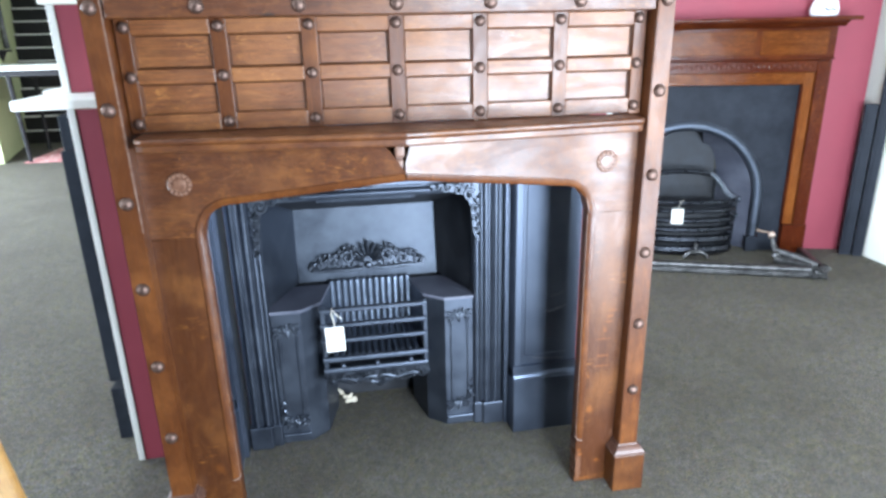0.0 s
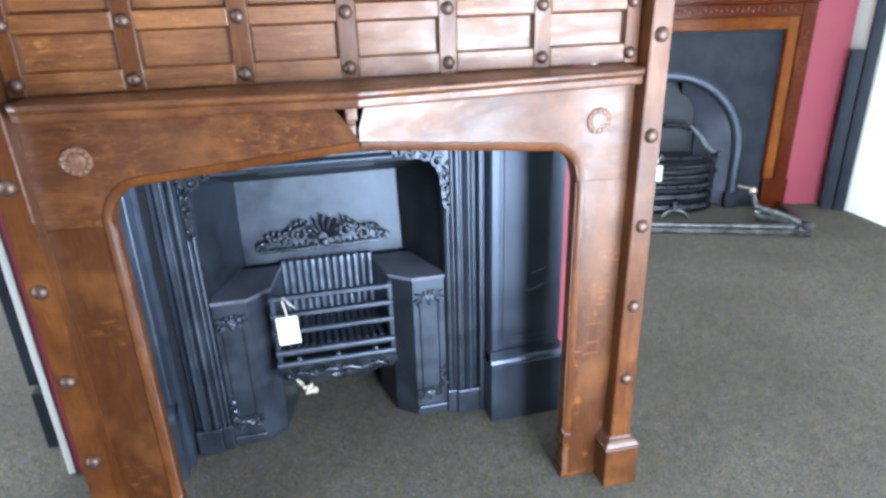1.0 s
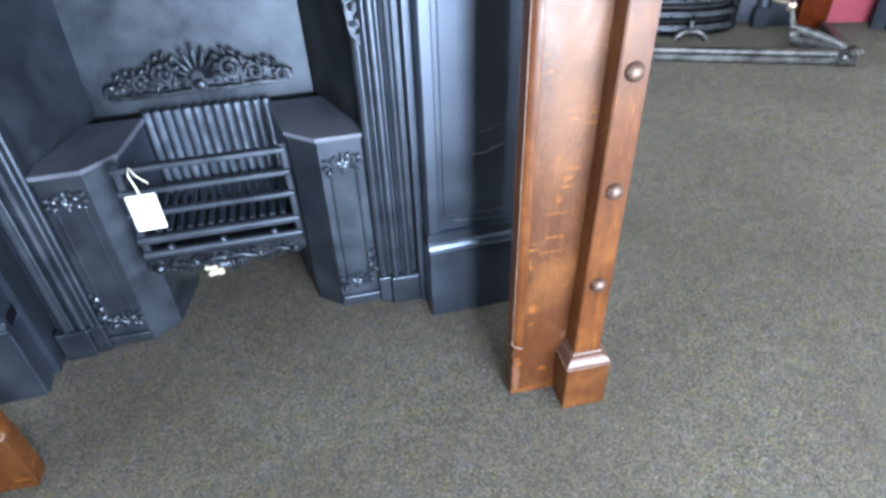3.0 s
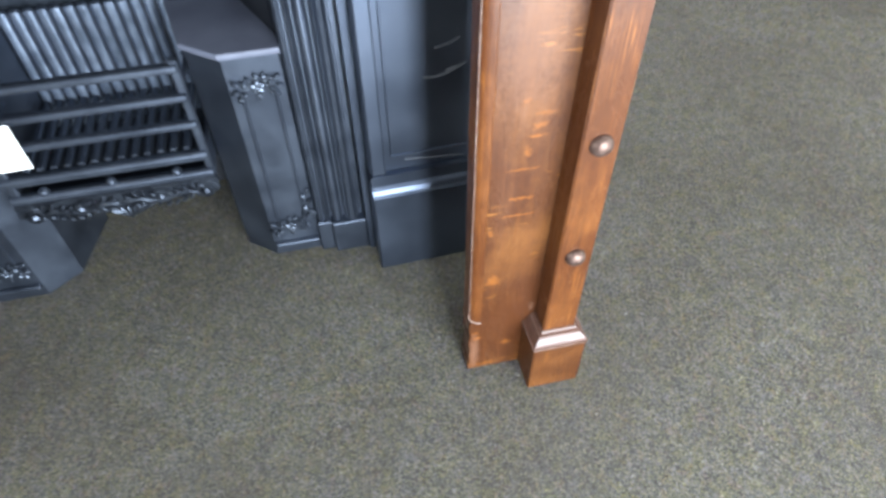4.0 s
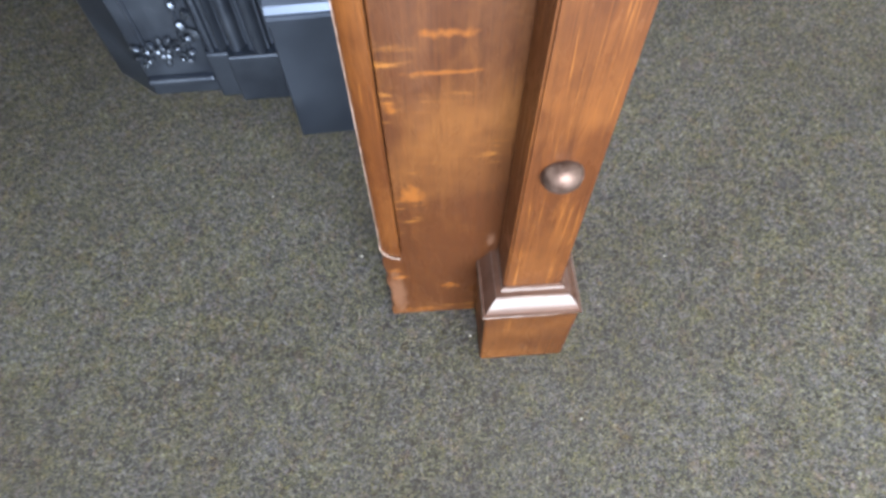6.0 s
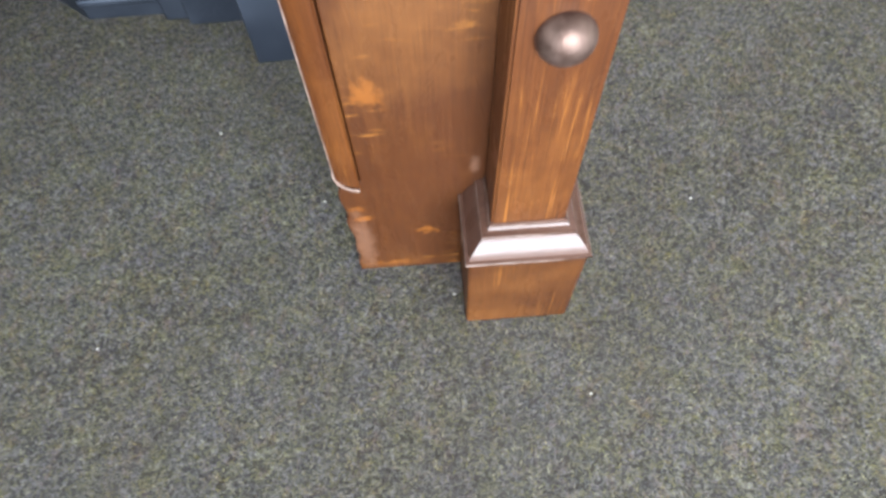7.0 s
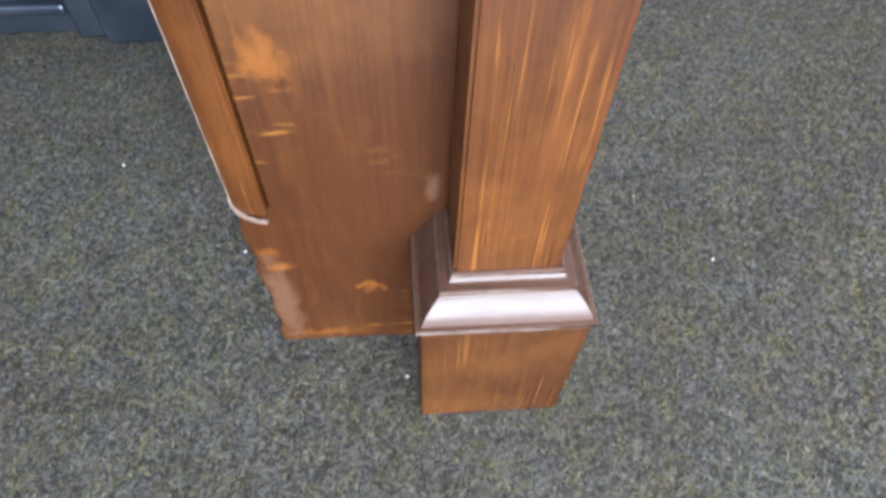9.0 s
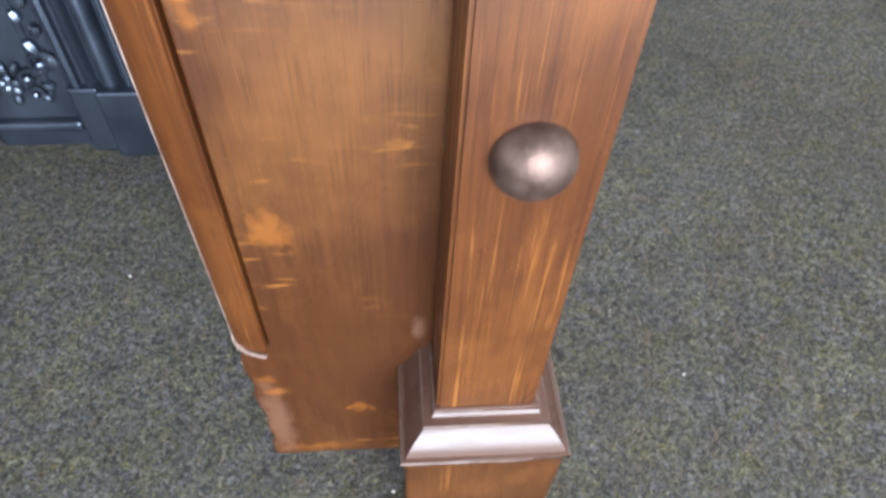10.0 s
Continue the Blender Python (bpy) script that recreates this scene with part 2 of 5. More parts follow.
ceiling_paint = cloudy("ceiling_white", (0.80, 0.79, 0.77), (0.86, 0.85, 0.83), 0.7, 2.0, 0.0, 0.1, 60.0)
stair_paint = cloudy("dark_stair_paint", (0.010, 0.009, 0.010), (0.020, 0.018, 0.020), 0.8, 4.0)
bronze = cloudy("dark_bronze_stud", (0.086, 0.051, 0.039), (0.150, 0.098, 0.079), 0.50, 90.0, 0.8, 0.3, 260.0)
steel = cloudy("worn_steel", (0.050, 0.049, 0.050), (0.150, 0.147, 0.147), 0.4, 20.0, 0.9, 0.2)
brass = cloudy("aged_brass", (0.45, 0.33, 0.26), (0.62, 0.50, 0.42), 0.35, 30.0, 0.9, 0.1)
card = cloudy("white_card", (0.80, 0.79, 0.74), (0.86, 0.85, 0.80), 0.7, 20.0)
string_mat = cloudy("cotton_string", (0.62, 0.58, 0.5), (0.72, 0.68, 0.6), 0.8, 80.0)
china = cloudy("white_china", (0.78, 0.78, 0.80), (0.85, 0.85, 0.86), 0.15, 8.0)
china_blue = cloudy("blue_glaze", (0.12, 0.13, 0.2), (0.2, 0.2, 0.3), 0.2, 30.0)
stone_bit = cloudy("pale_crumbs", (0.42, 0.36, 0.25), (0.62, 0.57, 0.48), 0.8, 90.0)


def carpet_material():
    m, nt, b = material("tweed_carpet", 0.95, 0.0, 0.1)
    vec = mapping(nt, (1, 1, 1))
    n1 = noise_tex(nt, vec, 190.0, 4, 0.60, 1.2)
    n2 = noise_tex(nt, mapping(nt, (1.0, 1.25, 1.0)), 170.0, 4, 0.65, 1.2)
    n3 = noise_tex(nt, mapping(nt, (1.2, 0.9, 1.0)), 160.0, 4, 0.6, 1.0)
    n4 = noise_tex(nt, mapping(nt, (0.8, 1.1, 1.0)), 270.0, 3, 0.6, 1.0)
    blot = noise_tex(nt, vec, 24.0, 4, 0.65)
    big = noise_tex(nt, vec, 2.2, 4, 0.55)
    tufts = ramp(nt, n1, [(0.36, (0.0319, 0.0295, 0.0295)), (0.46, (0.0550, 0.0512, 0.0493)), (0.55, (0.1210, 0.1144, 0.1111)), (0.66, (0.2035, 0.1936, 0.1848))])
    tufts = mix(nt, grey(nt, n2, 0.54, 0.62, 0.0, 0.65), tufts, (0.1485, 0.1386, 0.0638))
    tufts = mix(nt, grey(nt, n3, 0.57, 0.65, 0.0, 0.3), tufts, (0.1232, 0.1111, 0.1210))
    tufts = mix(nt, grey(nt, n4, 0.61, 0.66, 0.0, 0.85), tufts, (0.2640, 0.2475, 0.1815))
    for scale, squash, lo, tint in ((36.0, (1.0, 0.9, 1.0), 0.47, (1.16, 1.18, 0.62)), (31.0, (0.8, 1.1, 1.0), 0.50, (0.95, 0.92, 1.10)), (42.0, (1.2, 0.85, 1.0), 0.53, (1.28, 0.90, 0.82))):
        clump = noise_tex(nt, mapping(nt, squash), scale, 4, 0.7, 0.8)
        tufts = mix(nt, grey(nt, clump, lo, lo + 0.12, 0.0, 0.48), tufts, tint, "MULTIPLY")
    tufts = mix(nt, grey(nt, blot, 0.45, 0.65, 0.0, 0.32), tufts, (0.0330, 0.0295, 0.0275))
    tufts = mix(nt, grey(nt, big, 0.40, 0.66, 0.0, 0.4), tufts, (0.0682, 0.0583, 0.0506))
    nt.links.new(tufts, b.inputs["Base Color"])
    pile = noise_tex(nt, vec, 420.0, 3, 0.7)
    bump(nt, b, pile, 0.45, 0.005)
    return m


# Pale colour for rubbed edges and for the left post's painted glint.
rub_glint_edge = cloudy("pale_rub_and_glint", (0.12, 0.065, 0.045), (0.30, 0.215, 0.175), 0.4, 90.0)

cap_edge = cloudy("dull_rubbed_edge", (0.075, 0.042, 0.030), (0.19, 0.130, 0.105), 0.45, 90.0)
lint_mat = cloudy("grey_lint", (0.30, 0.28, 0.24), (0.46, 0.44, 0.38), 0.9, 80.0)

cap_wood = wood("dark_polished_cap", "x", (0.026, 0.0105, 0.0065), (0.070, 0.0300, 0.0190), (0.17, 0.085, 0.055), 0.36, fleck=0.2, coat=0.27, gloss=0.30, spec=0.35, relief=0.1, streak=0.4)

rosette_wood = cloudy("dull_rubbed_oak", (0.085, 0.036, 0.020), (0.175, 0.092, 0.058), 0.36, 90.0)

scuff_mat = cloudy("pale_scuff", (0.10, 0.105, 0.12), (0.2, 0.2, 0.22), 0.7, 200.0)

carpet = carpet_material()


def pile_material():
    """The tufts of the same carpet, one colour a strand."""
    m, nt, b = material("tweed_pile", 0.95, 0.0, 0.1)
    geo = nt.nodes.new("ShaderNodeNewGeometry")
    vec = mapping(nt, (1, 1, 1))
    r = nt.nodes.new("ShaderNodeValToRGB")
    r.color_ramp.interpolation = "CONSTANT"
    stops = [(0.0, (0.0539, 0.0514, 0.047)), (0.3, (0.0898, 0.0856, 0.0799)), (0.56, (0.1223, 0.1182, 0.1133)), (0.74, (0.137, 0.1296, 0.0766)), (0.88, (0.1321, 0.1194, 0.1157)), (0.95, (0.2216, 0.2089, 0.1556))]
    els = r.color_ramp.elements
    while len(els) < len(stops):
        els.new(0.5)
    for e, (p, c) in zip(els, stops):
        e.position, e.color = p, (*c, 1)
    nt.links.new(geo.outputs["Random Per Island"], r.inputs[0])
    col = r.outputs[0]
    for scale, lo, tint in ((30.0, 0.50, (1.18, 1.16, 0.66)), (24.0, 0.52, (0.86, 0.85, 0.99)), (14.0, 0.50, (0.66, 0.64, 0.62)), (38.0, 0.56, (1.24, 0.94, 0.86)), (5.5, 0.47, (0.80, 0.72, 0.62)), (7.0, 0.52, (1.22, 1.22, 1.26))):
        col = mix(nt, grey(nt, noise_tex(nt, vec, scale, 4, 0.65, 0.6), lo, lo + 0.12, 0.0, 0.6), col, tint, "MULTIPLY")
    nt.links.new(col, b.inputs["Base Color"])
    return m


pile_mat = pile_material()


def rug_material():
    m, nt, b = material("red_patterned_rug", 0.95, 0.0, 0.1)
    vec = mapping(nt, (1, 1, 1))
    vo = nt.nodes.new("ShaderNodeTexVoronoi")
    vo.inputs["Scale"].default_value = 14.0
    nt.links.new(vec, vo.inputs["Vector"])
    col = ramp(nt, vo.outputs["Distance"], [(0.1, (0.62, 0.56, 0.50)), (0.4, (0.55, 0.30, 0.28)), (0.7, (0.42, 0.17, 0.17))])
    nt.links.new(col, b.inputs["Base Color"])
    return m


rug_mat = rug_material()


# ---------------------------------------------------------------- mesh helpers
def part(name, bm, mat, parent=None, label="", smooth=False):
    me = bpy.data.meshes.new(name)
    bmesh.ops.recalc_face_normals(bm, faces=bm.faces)
    if smooth:
        for f in bm.faces:
            f.smooth = True
    bm.to_mesh(me)
    bm.free()
    if smooth:
        me.set_sharp_from_angle(angle=radians(35))
    me.materials.append(mat)
    ob = new(name, me)
    if parent is not None:
        ob.parent = parent
    if label:
        ob["label"] = label
    return ob


def shared(name, ob, parent, m):
    """Another object on the mesh of ob, at m under parent."""
    o = new(name, ob.data)
    o.parent = parent
    o.matrix_basis = m
    return o


def thing(name, at, label, category, rz=0.0, group=""):
    ob = new(name)
    ob.empty_display_size = 0.1
    ob.matrix_world = pose(*at, 0, 0, rz)
    return tagged(ob, label, category, group)


def box(x0, x1, y0, y1, z0, z1, bevel=0.0, seg=1, bm=None):
    own = bmesh.new()
    bmesh.ops.create_cube(own, size=1)
    for v in own.verts:
        v.co = Vector((x0 + (v.co.x + 0.5) * (x1 - x0), y0 + (v.co.y + 0.5) * (y1 - y0), z0 + (v.co.z + 0.5) * (z1 - z0)))
    if bevel:
        bmesh.ops.bevel(own, geom=own.edges[:], offset=bevel, segments=seg, affect="EDGES", profile=0.5)
    return join(bm, own)


def join(bm, own):
    if bm is None:
        return own
    me = bpy.data.meshes.new("tmp")
    own.to_mesh(me)
    own.free()
    bm.from_mesh(me)
    bpy.data.meshes.remove(me)
    return bm


def prism(poly, axis, a, b, bevel=0.0, seg=1, bm=None):
    """A flat outline (u, v) pushed along axis from a to b. y: u, v are x, z; x: y, z; z: x, y."""
    own = bmesh.new()

    def co(u, v, w):
        return {"x": (w, u, v), "y": (u, w, v), "z": (u, v, w)}[axis]

    lo = [own.verts.new(co(u, v, a)) for u, v in poly]
    hi = [own.verts.new(co(u, v, b)) for u, v in poly]
    n = len(poly)
    own.faces.new(lo)
    own.faces.new(hi[::-1])
    for i in range(n):
        own.faces.new((lo[i], hi[i], hi[(i + 1) % n], lo[(i + 1) % n]))
    bmesh.ops.recalc_face_normals(own, faces=own.faces)
    if bevel:
        sharp = [e for e in own.edges if len(e.link_faces) == 2 and e.calc_face_angle(0) > 0.7]
        bmesh.ops.bevel(own, geom=sharp, offset=bevel, segments=seg, affect="EDGES", profile=0.5)
    return join(bm, own)


def sweep(path, profile, normals=None, closed=False, bm=None, caps=True):
    """A profile of (out, up) pairs carried along path; per point, the two directions for out and up."""
    own = bmesh.new()
    rings = []
    for p, (o, u) in zip(path, normals):
        rings.append([own.verts.new(Vector(p) + Vector(o) * a + Vector(u) * b) for a, b in profile])
    n, k = len(rings), len(profile)
    for i in range(n if closed else n - 1):
        r, s = rings[i], rings[(i + 1) % n]
        for j in range(k):
            own.faces.new((r[j], r[(j + 1) % k], s[(j + 1) % k], s[j]))
    if caps and not closed:
        own.faces.new(rings[0][::-1])
        own.faces.new(rings[-1])
    return join(bm, own)


def tube(pts, r0, r1=None, sides=8, bm=None, flat=1.0):
    """A round rod along pts, from radius r0 to r1."""
    r1 = r0 if r1 is None else r1
    pts = [Vector(p) for p in pts]
    own, rings = bmesh.new(), []
    for i, p in enumerate(pts):
        t = (pts[min(i + 1, len(pts) - 1)] - pts[max(i - 1, 0)]).normalized()
        ref = Vector((0, 1, 0)) if abs(t.y) < 0.9 else Vector((1, 0, 0))
        a = t.cross(ref).normalized()
        b = t.cross(a).normalized()
        r = r0 + (r1 - r0) * i / max(1, len(pts) - 1)
        rings.append([own.verts.new(p + (a * math.cos(q) + b * math.sin(q) * flat) * r) for q in (2 * math.pi * j / sides for j in range(sides))])
    for r, s in zip(rings, rings[1:]):
        for j in range(sides):
            own.faces.new((r[j], r[(j + 1) % sides], s[(j + 1) % sides], s[j]))
    own.faces.new(rings[0][::-1])
    own.faces.new(rings[-1])
    return join(bm, own)


def blob(c, rx, ry, rz, turn=0.0, bm=None, seg=8):
    """A flattened bead, turned about the y axis."""
    own = bmesh.new()
    bmesh.ops.create_uvsphere(own, u_segments=seg, v_segments=max(4, seg * 5 // 8), radius=1)
    m = Matrix.Translation(c) @ Matrix.Rotation(turn, 4, "Y") @ Matrix.Diagonal((rx, ry, rz, 1))
    bmesh.ops.transform(own, matrix=m, verts=own.verts)
    return join(bm, own)


def spiral(c, r, turns, start, y, r_tube, bm, hand=1, n=22):
    """A flat scroll that winds in towards c."""
    pts = []
    for i in range(n):
        f = i / (n - 1)
        a = start + hand * f * turns * 2 * math.pi
        q = r * (1 - 0.85 * f)
        pts.append((c[0] + q * math.cos(a), y - 0.003 * f, c[1] + q * math.sin(a)))
    tube(pts, r_tube, r_tube * 0.75, 6, bm)
    return blob((pts[-1][0], y - 0.004, pts[-1][2]), r_tube * 1.5, r_tube * 1.5, r_tube * 1.5, 0, bm, 6)


def lathe(profile, c=(0, 0, 0), axis="z", sides=24, bm=None):
    """A turned form: (radius, height) pairs spun round axis."""
    own, rings = bmesh.new(), []
    for r, h in profile:
        ring = []
        for j in range(sides):
            q = 2 * math.pi * j / sides
            u, v = r * math.cos(q), r * math.sin(q)
            ring.append(own.verts.new({"z": (u, v, h), "y": (u, h, v), "x": (h, u, v)}[axis]))
        rings.append(ring)
    for r, s in zip(rings, rings[1:]):
        for j in range(sides):
            own.faces.new((r[j], r[(j + 1) % sides], s[(j + 1) % sides], s[j]))
    own.faces.new(rings[0][::-1])
    own.faces.new(rings[-1])
    bmesh.ops.translate(own, vec=Vector(c), verts=own.verts)
    return join(bm, own)


# ---------------------------------------------------------------- the shop: floor, walls, ceiling
def structure(name, bm, mat, label, category):
    return tagged(part(name, bm, mat), label, category, kind="structure")


structure("floor", box(-6.2, 3.6, -2.1, 10.8, -0.1, 0.0), carpet, "dark speckled olive and grey tweed carpet", "carpet")
structure("ceiling", box(-6.2, 3.6, -2.1, 10.8, 3.0, 3.1), ceiling_paint, "plain white painted ceiling", "ceiling")


def front_wall():
    bm = bmesh.new()
    for x0, x1, z0, z1 in ((-6.2, -5.75, 0, 3), (-3.95, 0.50, 0, 3), (-5.75, -3.95, 0, 0.6), (-5.75, -3.95, 2.6, 3), (0.50, 2.14, 0, 0.03), (0.50, 2.14, 1.66, 3), (1.82, 1.98, 0.03, 1.66), (2.14, 3.6, 0, 3)):
        box(x0, x1, -2.1, -1.95, z0, z1, bm=bm)
    return bm


# Unseen wall, kept dark with low window heads to shape the light.
structure("wall_front", front_wall(), stair_paint, "unseen front wall, darkened to cut bounce, with wide and narrow windows", "wall")
for i, (x0, x1, z0, z1) in enumerate(((0.50, 1.82, 0.03, 1.66), (1.98, 2.14, 0.03, 1.66), (-5.75, -3.95, 0.6, 2.6))):
    win = structure(f"window_{i + 1}", box(x0, x1, -2.1, -2.05, z0, z0 + 0.05), white_paint, "white painted shop window frame", "window")
    for nm, dims in (("window_frame", (x0, x1, z1 - 0.05, z1)), ("window_frame", (x0, x0 + 0.05, z0 + 0.05, z1 - 0.05)), ("window_frame", (x1 - 0.05, x1, z0 + 0.05, z1 - 0.05)),
                     ("mullion", (x0 + 0.30, x0 + 0.36, z0 + 0.05, z1 - 0.05)))[:4 if x1 - x0 > 1 else 3]:
        part(nm, box(dims[0], dims[1], -2.1, -2.05, dims[2], dims[3]), white_paint, win)



def left_wall():
    bm = bmesh.new()
    for y0, y1, z0, z1 in ((-2.1, 3.2, 0, 3), (5.6, 10.8, 0, 3), (3.2, 5.6, 0, 0.6), (3.2, 5.6, 2.6, 3)):
        box(-6.3, -6.2, y0, y1, z0, z1, bm=bm)
    return bm


structure("wall_left", left_wall(), cream_paint, "cream painted side wall with a window", "wall")
win = structure("window_4", box(-6.3, -6.25, 3.2, 5.6, 0.6, 0.65), white_paint, "white painted window frame", "window")
for y0, y1, z0, z1 in ((3.2, 5.6, 2.55, 2.6), (3.2, 3.25, 0.65, 2.55), (5.55, 5.6, 0.65, 2.55)):
    part("window_frame", box(-6.3, -6.25, y0, y1, z0, z1), white_paint, win)
structure("wall_right", box(3.014, 3.24, -1.95, 2.25, 0, 3), cream_paint, "bright cream white painted wall", "wall")
structure("wall_back", box(-6.2, 3.6, 10.7, 10.8, 0, 3), cream_paint, "plain wall at the back of the shop", "wall")
structure("wall_stairs", prism([(-6.2, 6.78), (-4.25, 6.78), (-4.70, 8.43), (-5.36, 10.69), (-6.2, 10.69)], "z", 0, 3), green_paint, "pale yellow-green painted wall beside the stairs", "wall")

# the crimson chimney breast stands at an angle to the rest
TH = -15.0
FP2 = Matrix.Translation((2.627, 1.909, 0)) @ Matrix.Rotation(radians(TH), 4, "Z")


def breast():
    """The wall with the fire opening through it."""
    return prism([(-1.75, 0), (-1.26, 0), (-1.26, 0.95), (-0.12, 0.95), (-0.12, 0), (0.321, 0), (0.321, 3), (-1.75, 3)], "y", 0.072, 0.35)


wall_red = structure("wall_chimney_breast", breast(), red_paint, "crimson painted chimney breast wall", "wall")
wall_red.matrix_world = FP2
structure("wall_behind_breast", box(1.2, 1.3, 2.85, 10.7, 0, 3), cream_paint, "cream wall beside the chimney breast", "wall")


def partition():
    return prism([(-0.899, 0), (-0.555, 0), (-0.555, 0.94), (0.39, 0.94), (0.39, 0), (0.735, 0), (0.735, 1.47), (-0.899, 1.47)], "y", 0.0, 0.145)


wall_part = structure("wall_partition", partition(), red_paint, "low crimson painted display partition with white edge", "partition")
wall_part.matrix_world = pose(0.0, 0.460, 0, 0, 0, 2.5)
part("edge_strip", box(-0.919, -0.899, -0.004, 0.149, 0, 1.47, 0.002), white_paint, wall_part, "white painted edge strip")
part("edge_strip", box(0.735, 0.755, -0.004, 0.149, 0, 1.47, 0.002), white_paint, wall_part, "white painted edge strip")
part("cap_rail", box(-0.935, 0.77, -0.015, 0.160, 1.47, 1.50, 0.003), cream_paint, wall_part, "cream painted cap rail")


# ---------------------------------------------------------------- the studded oak mantel
mantel = thing("oak_mantel", (0, 0, 0), "tall red-brown oak mantel with studded panelled overmantel and arched opening", "mantelpiece")

LEG_IN, LEG_OUT, FACE = 0.509, 0.640, 0.050


def prow(x, mid=-0.060, end=FACE, reach=LEG_IN):
    """The face bows forward to a blunt point in the middle."""
    u = 1 - abs(x) / reach
    return end + (mid - end) * (u + math.sqrt(u * u + 0.015)) / 2


def arch_z(x):
    """The underside of the frieze."""
    a = abs(x)
    z = 1.035 - 0.057 * (a / 0.43)
    if a > 0.43:
        f = min(1.0, (a - 0.43) / (LEG_IN - 0.43))
        z = 0.895 + 0.083 * math.sqrt(max(0.0, 1 - f * f))
    return z


BEAD = 0.020
rough_edge = random.Random(7)
for side in (-1, 1):
    outline = [(LEG_IN, 0.0), (LEG_OUT, 0.0), (LEG_OUT, 0.895), (LEG_IN + BEAD + 0.0006, 0.895), (LEG_IN + BEAD + 0.0006, 0.162), (LEG_IN + 0.003, 0.155), (LEG_IN, 0.146)]
    outline += [(LEG_IN + rough_edge.uniform(-0.0008, 0.0032), 0.134 - 0.0115 * i) for i in range(11)]
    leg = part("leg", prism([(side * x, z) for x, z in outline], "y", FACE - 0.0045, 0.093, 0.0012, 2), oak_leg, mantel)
    # Unseen board added behind each post to block light coming past it.
    r0, r1 = sorted((side * 0.664, side * 0.6875))
    part("return_board", box(r0, r1, 0.101, 0.20, 0.0, 1.465, 0.002), oak_z, mantel)


def frieze(side):
    """One half of the frieze board, its front bowed to the middle and a scooped notch at its inner end."""
    own = bmesh.new()
    n = 40
    front_lo, front_hi, back_lo, back_hi = [], [], [], []
    for i in range(n + 1):
        x = LEG_OUT * i / n
        if side < 0:
            cut = max(0.0, 1 - x / 0.062)
            top = 1.128 - 0.078 * cut ** 1.6
        else:
            cut = max(0.0, 1 - x / 0.008)
            top = 1.128 - 0.05 * cut
        low = 0.895 if x >= LEG_IN else arch_z(x) + BEAD * 0.9
        top = max(top, low + 0.002)
        y = prow(x)
        for lst, yy, zz in ((front_lo, y, low), (front_hi, y, top), (back_lo, 0.095, low), (back_hi, 0.095, top)):
            lst.append(own.verts.new((side * x, yy, zz)))
    for i in range(n):
        for a, b in ((front_lo, front_hi), (front_hi, back_hi), (back_hi, back_lo), (back_lo, front_lo)):
            own.faces.new((a[i], a[i + 1], b[i + 1], b[i]))
    for i in (0, n):
        own.faces.new((front_lo[i], front_hi[i], back_hi[i], back_lo[i]))
    return own


for side in (-1, 1):
    part("frieze_board", frieze(side), oak_x, mantel)


part("notch_back", box(-0.085, 0.03, 0.078, 0.093, 1.062, 1.127), oak_x, mantel)


part("stop_block", box(-0.023, -0.003, -0.052, 0.02, 1.058, 1.088, 0.006, 3, box(-0.024, 0.0, -0.054, 0.02, 1.092, 1.125, 0.005, 3, box(-0.020, -0.005, -0.046, 0.02, 1.08, 1.10))), rosette_wood, mantel)


def bead(side):
    """The rounded moulding that follows the arch and runs down the leg."""
    path, dirs = [], []
    xs = [0.43 * i / 16 for i in range(17)]
    outline = [(x, arch_z(x)) for x in xs]
    outline += [(0.43 + (LEG_IN - 0.43) * math.sin(q), 0.895 + 0.083 * math.cos(q)) for q in (math.pi / 2 * i / 12 for i in range(1, 13))]
    outline += [(LEG_IN, 0.895 - 0.733 * i / 6) for i in range(1, 7)]
    for i, (x, z) in enumerate(outline):
        a, b = outline[max(0, i - 1)], outline[min(len(outline) - 1, i + 1)]
        t = Vector((b[0] - a[0], b[1] - a[1])).normalized()
        path.append((side * x, prow(x), z))
        dirs.append(((side * -t.y, 0, t.x), (0, 1, 0)))
    prof = [(0.0, 0.0430), (0.0, 0.0056), (0.0010, 0.0030), (0.0030, 0.0012), (0.0068, -0.0006), (0.0115, -0.0018), (0.0162, -0.0026), (0.0186, -0.0028), (0.0191, -0.0024), (0.0195, -0.0014), (0.0199, -0.0014), (0.0199, 0.0430)]
    return sweep(path, prof, dirs)


for side in (-1, 1):
    mould = part("bead_moulding", bead(side), oak_z, mantel, smooth=True)
    edge = prow(LEG_IN)
    lip = [(side * (LEG_IN + dx), edge + dy, z) for dx, dy, z in ((-0.0006, 0.012, 0.170), (-0.0002, 0.0050, 0.166), (0.0030, 0.0008, 0.1625), (0.0080, -0.0014, 0.1595), (0.0140, -0.0030, 0.1580), (0.0195, -0.0042, 0.1582))]
    part("rub_and_glint_edge", tube([(side * (LEG_IN + 0.0004), edge + 0.0048, 0.167), (side * (LEG_IN + 0.0004), edge + 0.0048, 0.89)], 0.0009, 0.0009, 6), rub_glint_edge, mould, "pale edge of rubbed wear and painted glint", smooth=True)
    part("stop_lip", tube(lip, 0.0016, 0.0014, 6), rub_glint_edge, mould, "rubbed pale lip", smooth=True)


